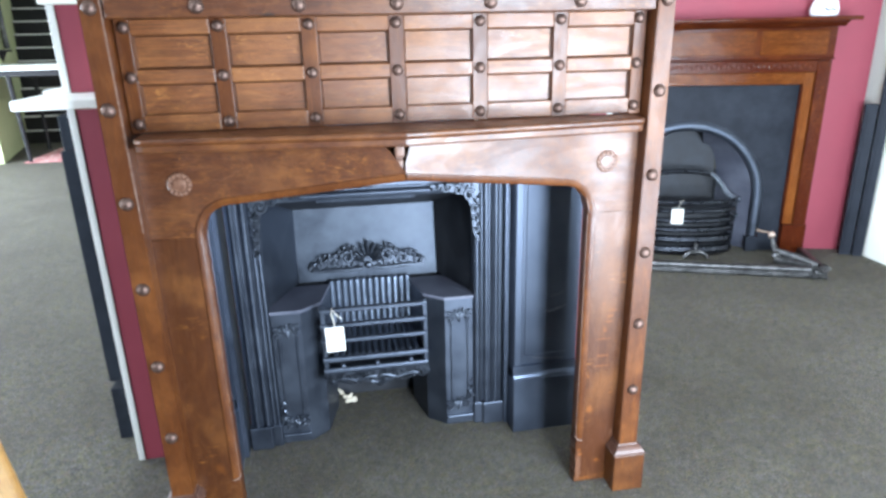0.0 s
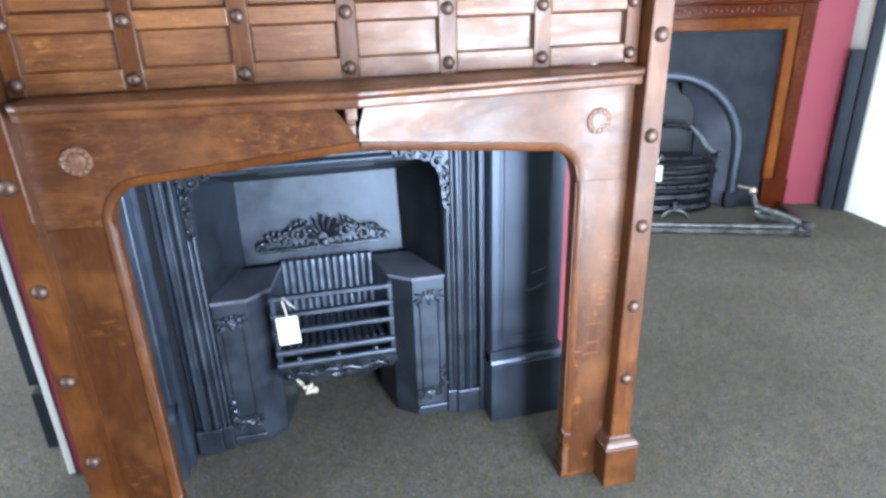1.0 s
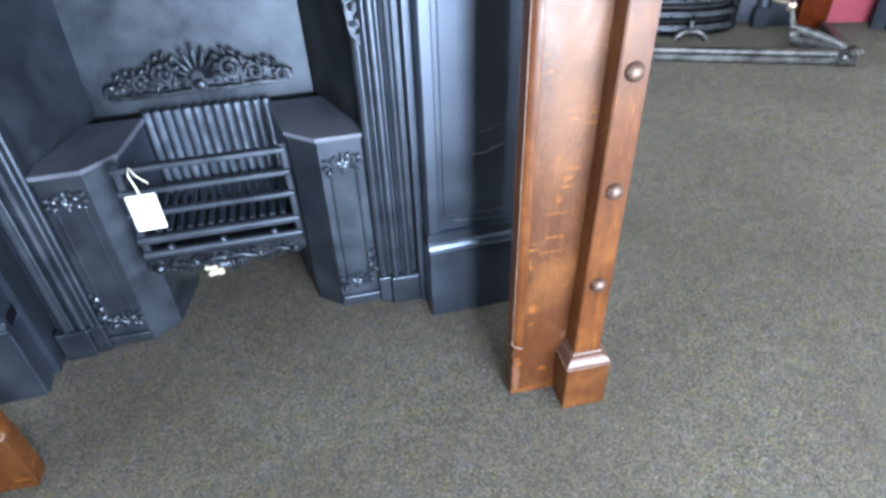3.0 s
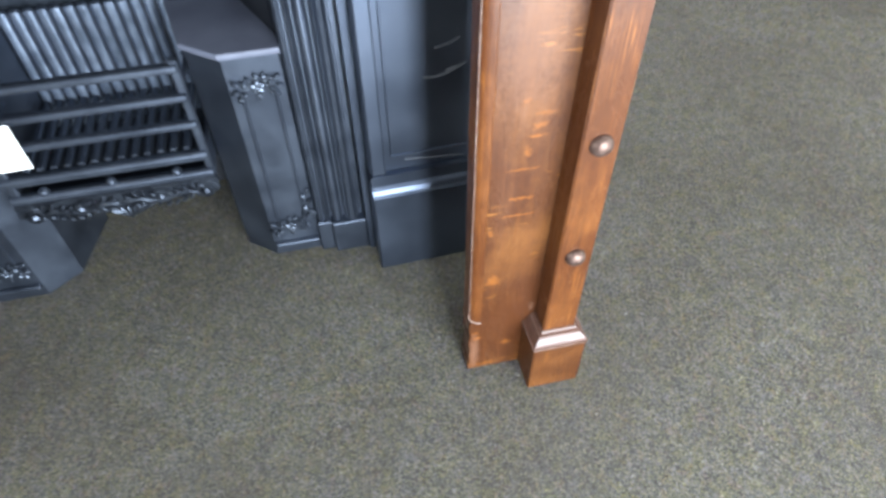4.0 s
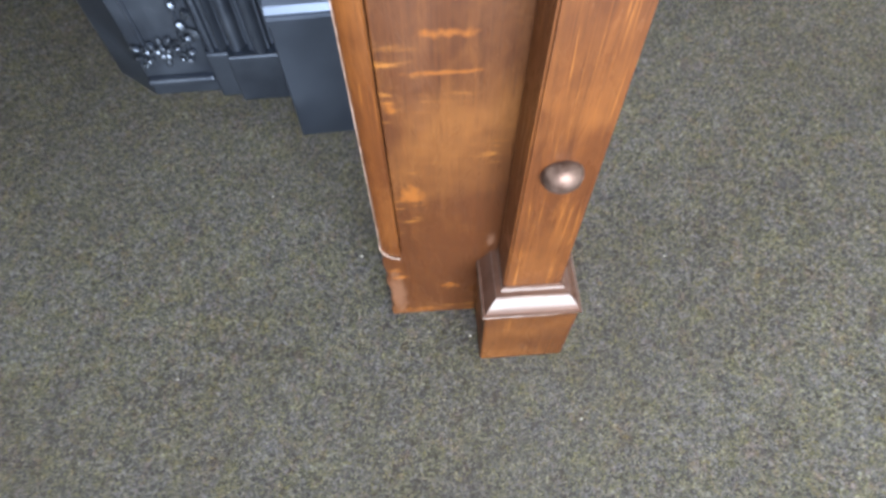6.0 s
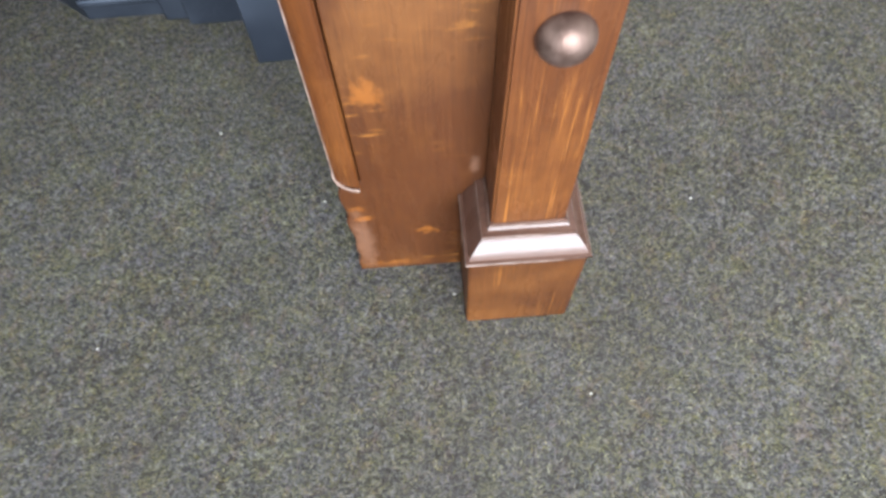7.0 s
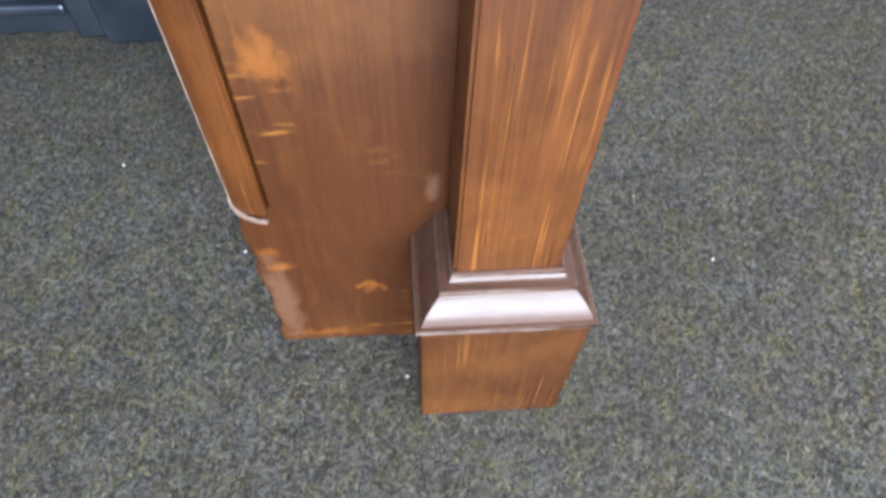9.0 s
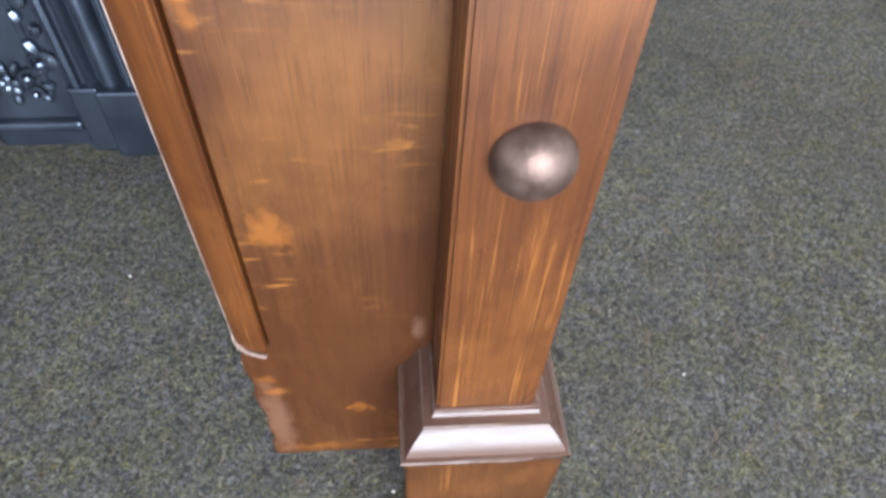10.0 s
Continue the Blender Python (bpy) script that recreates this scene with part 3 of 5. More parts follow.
def post(side):
    """A slightly tapered square post."""
    own = bmesh.new()
    prof = []
    for z, h, c in ((0.150, 0.0290, 0.6595), (1.470, 0.0225, 0.667)):
        prof.append([own.verts.new((side * c + a * h, y, z)) for a, y in ((-1, 0.0), (1, 0.0), (1, 0.095), (-1, 0.095))])
    lo, hi = prof
    own.faces.new(lo[::-1])
    own.faces.new(hi)
    for i in range(4):
        own.faces.new((lo[i], lo[(i + 1) % 4], hi[(i + 1) % 4], hi[i]))
    bmesh.ops.bevel(own, geom=[e for e in own.edges if abs(e.verts[0].co.z - e.verts[1].co.z) > 0.5], offset=0.0018, segments=2, affect="EDGES")
    return own


for side in (-1, 1):
    upright = part("post", post(side), oak_z, mantel)
    # Pale line down the left post paints the window's glint on its arris.
    if side < 0:
        part("rub_and_glint_edge", tube([(-0.6640 + 0.0247, 0.0016, 0.93), (-0.667 + 0.0222, 0.0014, 1.466)], 0.0013, 0.0013, 6), rub_glint_edge, upright, "pale edge of rubbed wear and painted glint", smooth=True)
    c = side * 0.660
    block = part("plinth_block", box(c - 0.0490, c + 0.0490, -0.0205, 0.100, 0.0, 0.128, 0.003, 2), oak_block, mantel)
    ring = []
    for h, z in ((0.0486, 0.1278), (0.0503, 0.1284), (0.0503, 0.1322), (0.0483, 0.1330), (0.0473, 0.1356), (0.0452, 0.1392), (0.0426, 0.1426), (0.0398, 0.1456), (0.0372, 0.1478), (0.0370, 0.1518), (0.0332, 0.1524), (0.0318, 0.1536), (0.0308, 0.1560), (0.0300, 0.1590)):
        ring.append((h, z))
    own = bmesh.new()
    rows = []
    for h, z in ring:
        rows.append([own.verts.new((c + a * h, y, z)) for a, y in ((-1, 0.029 - h), (1, 0.029 - h), (1, 0.099), (-1, 0.099))])
    for r, q in zip(rows, rows[1:]):
        for i in range(4):
            own.faces.new((r[i], r[(i + 1) % 4], q[(i + 1) % 4], q[i]))
    own.faces.new(rows[0][::-1])
    own.faces.new(rows[-1])
    cap = part("cap_moulding", own, cap_wood, block, "dark polished cap moulding", smooth=True)
    for h, z, r in ((0.0505, 0.1300, 0.0013), (0.0372, 0.1500, 0.0010), (0.0308, 0.1565, 0.0008)):
        arris = [(c + a * h, y, z + wob) for a, y, wob in ((-1, 0.095, 0.0), (-1, 0.04, 0.0002), (-1, 0.029 - h, 0.0), (-0.3, 0.029 - h, 0.0003), (0.4, 0.029 - h, -0.0002), (1, 0.029 - h, 0.0), (1, 0.05, 0.0001), (1, 0.095, 0.0))]
        part("rub_and_glint_edge", tube(arris, r, r * 0.8, 6), cap_edge, cap, "pale edge of rubbed wear and painted glint", smooth=True)


def shelf():
    """The narrow shelf, its nosing rounded over a fillet, bowed to the middle."""
    prof = [(0.0, 1.126), (0.030, 1.126), (0.0345, 1.1275), (0.036, 1.131), (0.037, 1.143), (0.041, 1.1455), (0.0455, 1.1485), (0.0475, 1.152), (0.047, 1.156), (0.0445, 1.159), (0.039, 1.161), (0.0, 1.161)]
    own = bmesh.new()
    rings = []
    stations = [(-0.612, 0.75), (-0.606, 0.93), (-0.595, 1.0), (0.0, 1.0), (0.595, 1.0), (0.606, 0.93), (0.612, 0.75)]
    for x, k in stations:
        lead = -0.005 - 0.068 * (1 - abs(x) / 0.61)
        ring = [own.verts.new((x, lead - o * k, z)) for o, z in prof]
        ring += [own.verts.new((x, 0.056, 1.161)), own.verts.new((x, 0.056, 1.126))]
        rings.append(ring)
    k = len(rings[0])
    for r, s in zip(rings, rings[1:]):
        for j in range(k):
            own.faces.new((r[j], r[(j + 1) % k], s[(j + 1) % k], s[j]))
    own.faces.new(rings[0][::-1])
    own.faces.new(rings[-1])
    return own


part("shelf", shelf(), oak_x, mantel, "narrow shelf with rounded front")
part("top_rail", box(-0.6388, 0.6388, 0.0, 0.095, 1.418, 1.470, 0.003, 2), oak_x, mantel)

# overmantel: a grid of battens over twelve sunk panels
COL, ROWS_Z = 0.2065, (1.183, 1.290, 1.400)
for i in range(-3, 4):
    x0, x1 = i * COL - 0.0185, i * COL + 0.0185
    if abs(i) == 3:
        x0, x1 = sorted((math.copysign(0.6385, i), math.copysign(3 * COL - 0.0135, i)))
    part("upright_batten", box(x0, x1, 0.0471, 0.070, 1.161, 1.418, 0.0015, 2), oak_z, mantel)
for z, h in zip(ROWS_Z, (0.020, 0.0165, 0.017)):
    for i in range(-3, 3):
        part("cross_batten", box(i * COL + (0.0186 if i > -3 else 0.0136), (i + 1) * COL - (0.0186 if i < 2 else 0.0136), 0.0475, 0.070, z - h, z + h, 0.0022, 2), oak_panel, mantel)
for r in range(2):
    for i in range(-3, 3):
        x0, x1 = i * COL + (0.0186 if i > -3 else 0.0136), (i + 1) * COL - (0.0186 if i < 2 else 0.0136)
        z0, z1 = ROWS_Z[r] + 0.0165, ROWS_Z[r + 1] - 0.0165
        panel = part("panel", box(x0, x1, 0.0625, 0.0755, z0, z1), oak_panel, mantel)
        rim = [(x0, z0), (x1, z0), (x1, z1), (x0, z1)]
        rim_dirs = [((a, 0, b), (0, -1, 0)) for a, b in ((1, 1), (-1, 1), (-1, -1), (1, -1))]
        # The moulded edge's dark colour stands in for a shadow line.
        part("panel_moulding", sweep([(x, 0.0626, z) for x, z in rim], [(0.0, 0.0), (0.0, 0.0115), (0.0012, 0.0090), (0.0024, 0.0045), (0.0040, 0.0028), (0.0048, 0.0)], rim_dirs, closed=True), oak_shadow_line, panel, "moulded edge coloured dark as a shadow line")
part("back_board", box(-0.6365, 0.6365, 0.076, 0.094, 1.162, 1.417), oak_x, mantel)

dome = lathe([(0.0165, 0.0), (0.0165, -0.002), (0.0155, -0.0055), (0.0128, -0.0095), (0.009, -0.0122), (0.0045, -0.0136), (0.0008, -0.014)], axis="y", sides=20)
nail = part("stud_nail", dome, bronze, mantel, smooth=True)
nail.matrix_basis = pose(0.660, 0.0, 0.349)
NAIL_Z = (0.349, 0.566, 0.783, 1.003, 1.222, 1.441)
for side in (-1, 1):
    for z in NAIL_Z:
        if (side, z) != (1, 0.349):
            shared("stud_nail", nail, mantel, pose(side * (0.659 + 0.005 * z), 0.0, z, 0, 31 * z * 10, 0))
for i in range(-2, 3):
    shared("stud_nail", nail, mantel, pose(i * 0.222, 0.0, 1.441, 0, 40 * i, 0))
for i in range(-3, 4):
    for z in ROWS_Z:
        m = pose(i * COL * 0.998, 0.046, z, 0, 53 * i + 90 * z, 0) @ Matrix.Diagonal((0.82, 0.9, 0.82, 1))
        shared("stud_nail", nail, mantel, m)


def rosette():
    bm = lathe([(0.030, 0.006), (0.030, -0.005), (0.0285, -0.0075), (0.026, -0.0062), (0.0205, -0.0056), (0.018, -0.0052), (0.0168, -0.0078), (0.010, -0.0090), (0.001, -0.0092)], axis="y", sides=32)
    return bm


ros = part("rosette", rosette(), rosette_wood, mantel, "carved rosette", smooth=True)
ros.matrix_basis = pose(0.555, FACE, 1.036)
ros_two = shared("rosette", ros, mantel, pose(-0.550, FACE, 1.034))
pearl = None
for r in (ros, ros_two):
    for i in range(12):
        a = 2 * math.pi * i / 12
        m = pose(0.0236 * math.cos(a), -0.0066, 0.0236 * math.sin(a))
        if pearl is None:
            pearl = part("pearl", blob((0, 0, 0), 0.0052, 0.0034, 0.0052, 0, None, 8), rosette_wood, r, smooth=True)
            pearl.matrix_basis = m
        else:
            shared("pearl", pearl, r, m)


# ---------------------------------------------------------------- the black fire surround behind it
CX = -0.0845


def black_surround(y_front, y_wall, label, rz=0.0, at=(0, 0, 0), out=0.722, over=0.878, wide=0.249, trim=0.0, trim_end=0.0, paint=None):
    """A painted surround: panelled pilasters on plinths, frieze and shelf. Local y grows towards the wall."""
    t = thing("fire_surround", at, label, "fireplace surround", rz)
    d = y_wall - y_front
    paint = paint or black_paint
    for side in (-1, 1):
        a, b = sorted((side * (out - wide), side * (out - trim_end if side > 0 else out - trim)))
        pil = part("pilaster", box(a, b, 0.012, d, 0.235, 1.05, 0.002), paint, t)
        # raised frame round the sunk panel
        part("stile", box(a, a + 0.028, 0.0, 0.012, 0.262, 1.05, 0.003, 2), paint, pil)
        if not (side > 0 and trim_end):
            part("stile", box(b - 0.028, b, 0.0, 0.012, 0.262, 1.05, 0.003, 2), paint, pil)
        for x0 in (a + 0.040, b - 0.044)[:1 if side > 0 and trim_end else 2]:
            part("panel_bead", box(x0, x0 + 0.004, 0.008, 0.013, 0.30, 1.0, 0.001), paint, pil)
        for z0 in (0.295, 1.0):
            part("panel_bead", box(a + 0.040, b - 0.040, 0.008, 0.013, z0, z0 + 0.004, 0.001), paint, pil)
        pl = part("plinth", box(a - 0.003, b + 0.003, -0.010, d, 0.0, 0.205, 0.002), paint, t)
        prof = [(0.013, 0.205), (0.013, 0.213), (0.010, 0.216), (0.012, 0.221), (0.008, 0.230), (0.002, 0.236), (0.002, 0.262), (-0.010, 0.262), (-0.010, 0.205)]
        bm = prism([(-o, z) for o, z in prof], "x", a - 0.003, b + 0.003)
        part("plinth_moulding", bm, paint, pl)
        part("corbel", box(a + 0.01, b - 0.01, -0.03, d, 1.05, 1.16, 0.006, 2), paint, t)
    part("frieze", box(-out + wide, out - wide, 0.02, d, 0.945, 1.16, 0.002), paint, t)
    for x0, x1 in ((-0.472, -0.456), (0.456, 0.472)) if out < 0.8 else ():
        part("slip", box(x0, x1, 0.060, d + 0.060, 0.0, 0.942), paint, t)
    part("bed_moulding", prism([(-0.02, 1.16), (-0.05, 1.175), (-0.055, 1.209), (d, 1.209), (d, 1.16)], "x", -out + 0.045, out - 0.045), paint, t)
    part("shelf", box(-over, over, -0.105, d, 1.210, 1.236, 0.005, 3), white_paint, t, "white painted shelf")
    return t


front = black_surround(0.327, 0.455, "black fire surround with panelled pilasters and white shelf", 2.5, (CX, 0.327, 0), trim=0.040, trim_end=0.017)
for pts in (((0.499, 0.459), (0.520, 0.456), (0.545, 0.461), (0.565, 0.470), (0.577, 0.479)), ((0.520, 0.512), (0.545, 0.517), (0.566, 0.527)), ((0.540, 0.466), (0.560, 0.472)), ((0.458, 0.284), (0.515, 0.2765), (0.574, 0.271))):
    part("scuff", tube([(x - CX, 0.0118, z) for x, z in pts], 0.0011, 0.0007, 5), scuff_mat, front, "thin pale scuff mark")
back = black_surround(0.0, 0.08, "second black fire surround on the partition's far side", 182.5, (CX, 0.684, 0), 0.940, 0.955, paint=plate_black)


# ---------------------------------------------------------------- the cast-iron hob grate
grate = thing("hob_grate", (CX, 0.43, 0), "blackened cast-iron hob grate with ornamented hobs and barred basket", "fire grate")
grate.matrix_world = pose(CX, 0.430, 0, 0, 0, 0.9) @ Matrix.Diagonal((0.980, 1, 1, 1))

# moulded frame: jambs and lintel, profile of ribs
RIBS = [(0.0, 0.0), (0.003, -0.007), (0.007, -0.009), (0.011, -0.007), (0.013, -0.001), (0.017, -0.001), (0.019, -0.006), (0.023, -0.008), (0.027, -0.004), (0.030, 0.002),
        (0.034, 0.002), (0.036, -0.008), (0.041, -0.013), (0.046, -0.014), (0.051, -0.012), (0.055, -0.006), (0.057, 0.001), (0.061, 0.001), (0.063, -0.010), (0.066, -0.012), (0.068, -0.011), (0.070, -0.014),
        (0.075, -0.019), (0.081, -0.020), (0.086, -0.017), (0.089, -0.011), (0.092, -0.010), (0.094, -0.002), (0.103, 0.0), (0.103, 0.03), (0.0, 0.03)]


def frame_rail():
    """Both jambs and the lintel in one mitred run."""
    path = [(-0.354, 0, 0.085), (-0.354, 0, 0.878), (0.354, 0, 0.878), (0.354, 0, 0.085)]
    dirs = [((-1, 0, 0), (0, 1, 0)), ((-1, 0, 1), (0, 1, 0)), ((1, 0, 1), (0, 1, 0)), ((1, 0, 0), (0, 1, 0))]
    return sweep(path, RIBS, dirs)


part("frame", frame_rail(), iron, grate, "ribbed cast frame", smooth=True)
for side in (-1, 1):
    for a, b, y in ((0.352, 0.385, -0.012), (0.385, 0.461, -0.024)):
        x0, x1 = sorted((side * a, side * b))
        part("frame_plinth", box(x0, x1, y, 0.03, 0.0, 0.085 if a < 0.38 else 0.088, 0.003, 2), iron, grate)


def hob(side):
    """A hob: panelled front, splayed cheek and flat top."""
    s = side
    plan = [(s * 0.352, 0.0), (s * 0.250, 0.0), (s * 0.186, 0.052), (s * 0.150, 0.215), (s * 0.352, 0.215)]
    return prism(plan, "z", 0.0, 0.500, 0.002)


def flower(bm, x, z, k, y=-0.004):
    """A cast flower with a leafy spray on either side."""
    for i in range(5):
        a = math.pi / 2 + 2 * math.pi * i / 5
        blob((x + 0.0062 * k * math.cos(a), y - 0.001, z + 0.0062 * k * math.sin(a)), 0.0048 * k, 0.005, 0.0042 * k, -a, bm, 8)
    blob((x, y - 0.006, z), 0.0034 * k, 0.004, 0.0034 * k, 0, bm, 6)
    for q in (-1, 1):
        spiral((x + q * 0.017 * k, z + 0.006 * k), 0.0085 * k, 1.15, 0.4, y, 0.0020 * k, bm, q)
        spiral((x + q * 0.018 * k, z - 0.009 * k), 0.0065 * k, 1.05, 2.4, y, 0.0018 * k, bm, -q)
        for dx, dz, ln, a in ((0.027, 0.010, 0.0070, -0.5), (0.030, -0.003, 0.0060, 0.4), (0.025, -0.014, 0.0055, 0.9), (0.010, 0.013, 0.0060, -1.1)):
            blob((x + q * dx * k, y - 0.001, z + (dz + 0.002 * q) * k), ln * k, 0.005, 0.0034 * k, q * a, bm, 8)
    for dz in (0.014, -0.015):
        blob((x, y, z + dz * k), 0.0035 * k, 0.004, 0.006 * k, 0, bm, 6)
    return bm


for side in (-1, 1):
    h = part("hob", hob(side), iron, grate)
    lip_plan = [(side * 0.354, -0.008), (side * 0.247, -0.008), (side * 0.180, 0.048), (side * 0.146, 0.216), (side * 0.354, 0.216)]
    part("hob_top", prism(lip_plan, "z", 0.5, 0.512, 0.003, 2), lit_tone_iron, h)
    xc = side * 0.301
    for dx in (-0.030, 0.030):
        part("fillet", box(xc + dx - 0.003, xc + dx + 0.003, -0.005, 0.001, 0.07, 0.42, 0.002), iron, h)
    part("foot_fillet", box(xc - 0.050, xc + 0.050, -0.012, 0.001, 0.028, 0.041, 0.004, 2), iron, h)
    part("flower_ornament", flower(bmesh.new(), xc, 0.440, 1.35, -0.006), cast_relief, h, smooth=True)
    bm = flower(bmesh.new(), xc - 0.006 * side, 0.088, 1.3, -0.006)
    for i, zz in enumerate((0.115, 0.132, 0.150, 0.166, 0.180)):
        blob((xc + side * (0.040 + 0.006 * (-1) ** i), -0.006, zz), 0.0085 - 0.0009 * i, 0.006, 0.010 - 0.0008 * i, 0.4 * (-1) ** i, bm, 6)
    spiral((xc + side * 0.036, 0.112), 0.016, 1.2, 0.0, -0.006, 0.0032, bm, side)
    part("flower_ornament", bm, cast_relief, h, smooth=True)


def fire_box():
    """The back plate, leaning back from the fire to the flue."""
    own = bmesh.new()
    rows = [[own.verts.new((x, y + dy, z)) for x, y, z in ((-0.262, 0.246, 0.512), (0.262, 0.246, 0.512), (0.258, 0.276, 0.782), (-0.266, 0.276, 0.782))] for dy in (0.0, 0.012)]
    own.faces.new(rows[0])
    own.faces.new(rows[1][::-1])
    for i in range(4):
        own.faces.new((rows[0][i], rows[0][(i + 1) % 4], rows[1][(i + 1) % 4], rows[1][i]))
    return own


part("back_plate", fire_box(), iron_plate, grate, "pale polished back plate")
for side in (-1, 1):
    own = bmesh.new()
    pts = [(0.354, 0.03, 0.512), (0.264, 0.246, 0.512), (0.262, 0.276, 0.782), (0.354, 0.03, 0.885)]
    f = [own.verts.new((side * x, y, z)) for x, y, z in pts]
    g = [own.verts.new((side * (x + 0.01), y + 0.01, z)) for x, y, z in pts]
    own.faces.new(f)
    own.faces.new(g[::-1])
    for i in range(4):
        own.faces.new((f[i], f[(i + 1) % 4], g[(i + 1) % 4], g[i]))
    # The right cheek's shade is put into its darker iron.
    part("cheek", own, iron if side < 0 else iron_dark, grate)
own = bmesh.new()
pts = [(-0.354, 0.03, 0.885), (0.354, 0.03, 0.885), (0.262, 0.276, 0.782), (-0.262, 0.276, 0.782)]
f = [own.verts.new(p) for p in pts]
g = [own.verts.new((p[0], p[1], p[2] + 0.01)) for p in pts]
own.faces.new(f)
own.faces.new(g[::-1])
for i in range(4):
    own.faces.new((f[i], f[(i + 1) % 4], g[(i + 1) % 4], g[i]))
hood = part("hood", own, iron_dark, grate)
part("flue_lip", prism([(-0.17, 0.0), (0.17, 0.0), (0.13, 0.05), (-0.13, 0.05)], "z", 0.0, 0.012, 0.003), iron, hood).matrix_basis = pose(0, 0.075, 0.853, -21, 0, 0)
# Unseen plates added to stop light leaking in from behind the grate.
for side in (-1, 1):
    part("side_light_stop", box(*sorted((side * 0.356, side * 0.368)), 0.031, 0.290, 0.0, 0.90), iron_dark, grate)
part("top_light_stop", box(-0.368, 0.368, 0.031, 0.290, 0.9005, 0.910), iron_dark, grate)
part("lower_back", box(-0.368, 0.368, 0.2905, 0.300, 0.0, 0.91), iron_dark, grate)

# the fluted fire back behind the bars
for i in range(13):
    x = -0.138 + 0.285 * i / 12 - 0.003
    f = 0.0105
    bm = lathe([(f, 0.225), (f, 0.515), (f * 0.9, 0.520), (f * 0.5, 0.522)], (x, 0.222, 0), "z", 10)
    part("flute", bm, flute_iron, grate, smooth=True)
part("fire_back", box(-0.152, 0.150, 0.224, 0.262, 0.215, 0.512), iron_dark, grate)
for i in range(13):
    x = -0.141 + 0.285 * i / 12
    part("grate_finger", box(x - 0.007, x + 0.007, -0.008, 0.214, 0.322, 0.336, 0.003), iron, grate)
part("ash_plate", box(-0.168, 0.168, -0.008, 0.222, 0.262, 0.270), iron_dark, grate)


def crest():
    """Palmette between two pairs of curling acanthus leaves on a pierced base."""
    bm = bmesh.new()
    base = [(-0.222, -0.004), (-0.222, 0.016), (-0.20, 0.026), (-0.165, 0.028), (-0.14, 0.048), (-0.10, 0.060), (-0.065, 0.056), (-0.035, 0.050), (0, 0.066), (0.035, 0.050), (0.065, 0.056), (0.10, 0.060), (0.14, 0.048), (0.165, 0.028), (0.20, 0.026), (0.222, 0.016), (0.222, -0.004), (0.16, -0.014), (0.06, -0.010), (-0.06, -0.010), (-0.16, -0.014)]
    prism(base, "y", -0.004, 0.004, 0.002, 1, bm)
    for i in range(-4, 5):
        a = i * 0.34
        r = 0.052 - 0.004 * abs(i)
        blob((r * math.sin(a), -0.012, 0.018 + r * math.cos(a)), 0.0070, 0.009, 0.032 - 0.0024 * abs(i), a, bm, 8)
        blob(((r + 0.026 - 0.002 * abs(i)) * math.sin(a), -0.016, 0.018 + (r + 0.026 - 0.002 * abs(i)) * math.cos(a)), 0.0066, 0.006, 0.0066, 0, bm, 6)
    blob((0, -0.016, 0.008), 0.016, 0.010, 0.012, 0, bm, 8)
    for s in (-1, 1):
        for c, r, start, hand, rt in (((0.074, 0.040), 0.026, 0.0, 1, 0.0074), ((0.132, 0.024), 0.022, math.pi, -1, 0.0066), ((0.195, 0.009), 0.018, 0.0, 1, 0.0060)):
            spiral((s * c[0], c[1]), r, 1.5, start if s > 0 else math.pi - start, -0.011, rt, bm, hand * s)
        tube([(s * 0.02, -0.010, -0.004), (s * 0.08, -0.012, -0.006), (s * 0.13, -0.011, -0.002), (s * 0.21, -0.010, -0.006)], 0.0072, 0.0055, 6, bm)
        # leaf tips along the upper edge, and the veined lobes under them
        for k in range(9):
            f = k / 8
            x, z = 0.050 + 0.150 * f, 0.072 + 0.010 * math.sin(3.0 * f * math.pi) - 0.050 * f * f
            blob((s * x, -0.012, z), 0.0125 - 0.003 * f, 0.0075, 0.0062, s * (0.9 - 0.5 * f + 0.35 * (k % 2)), bm, 8)
            blob((s * (x - 0.004), -0.014, z - 0.020 + 0.006 * f), 0.0105 - 0.002 * f, 0.0065, 0.0048, s * (0.2 + 0.8 * (k % 2)), bm, 8)
            blob((s * (0.040 + 0.0195 * k), -0.011, 0.008 + 0.005 * math.sin(k * 1.9)), 0.0100, 0.006, 0.0050, s * (0.3 + 0.9 * (k % 2)), bm, 6)
    return bm


part("crest_ornament", crest(), iron_crest, grate, "cast palmette and scroll crest", smooth=True).matrix_basis = pose(0.0, 0.242, 0.560, -6, 0, 0)


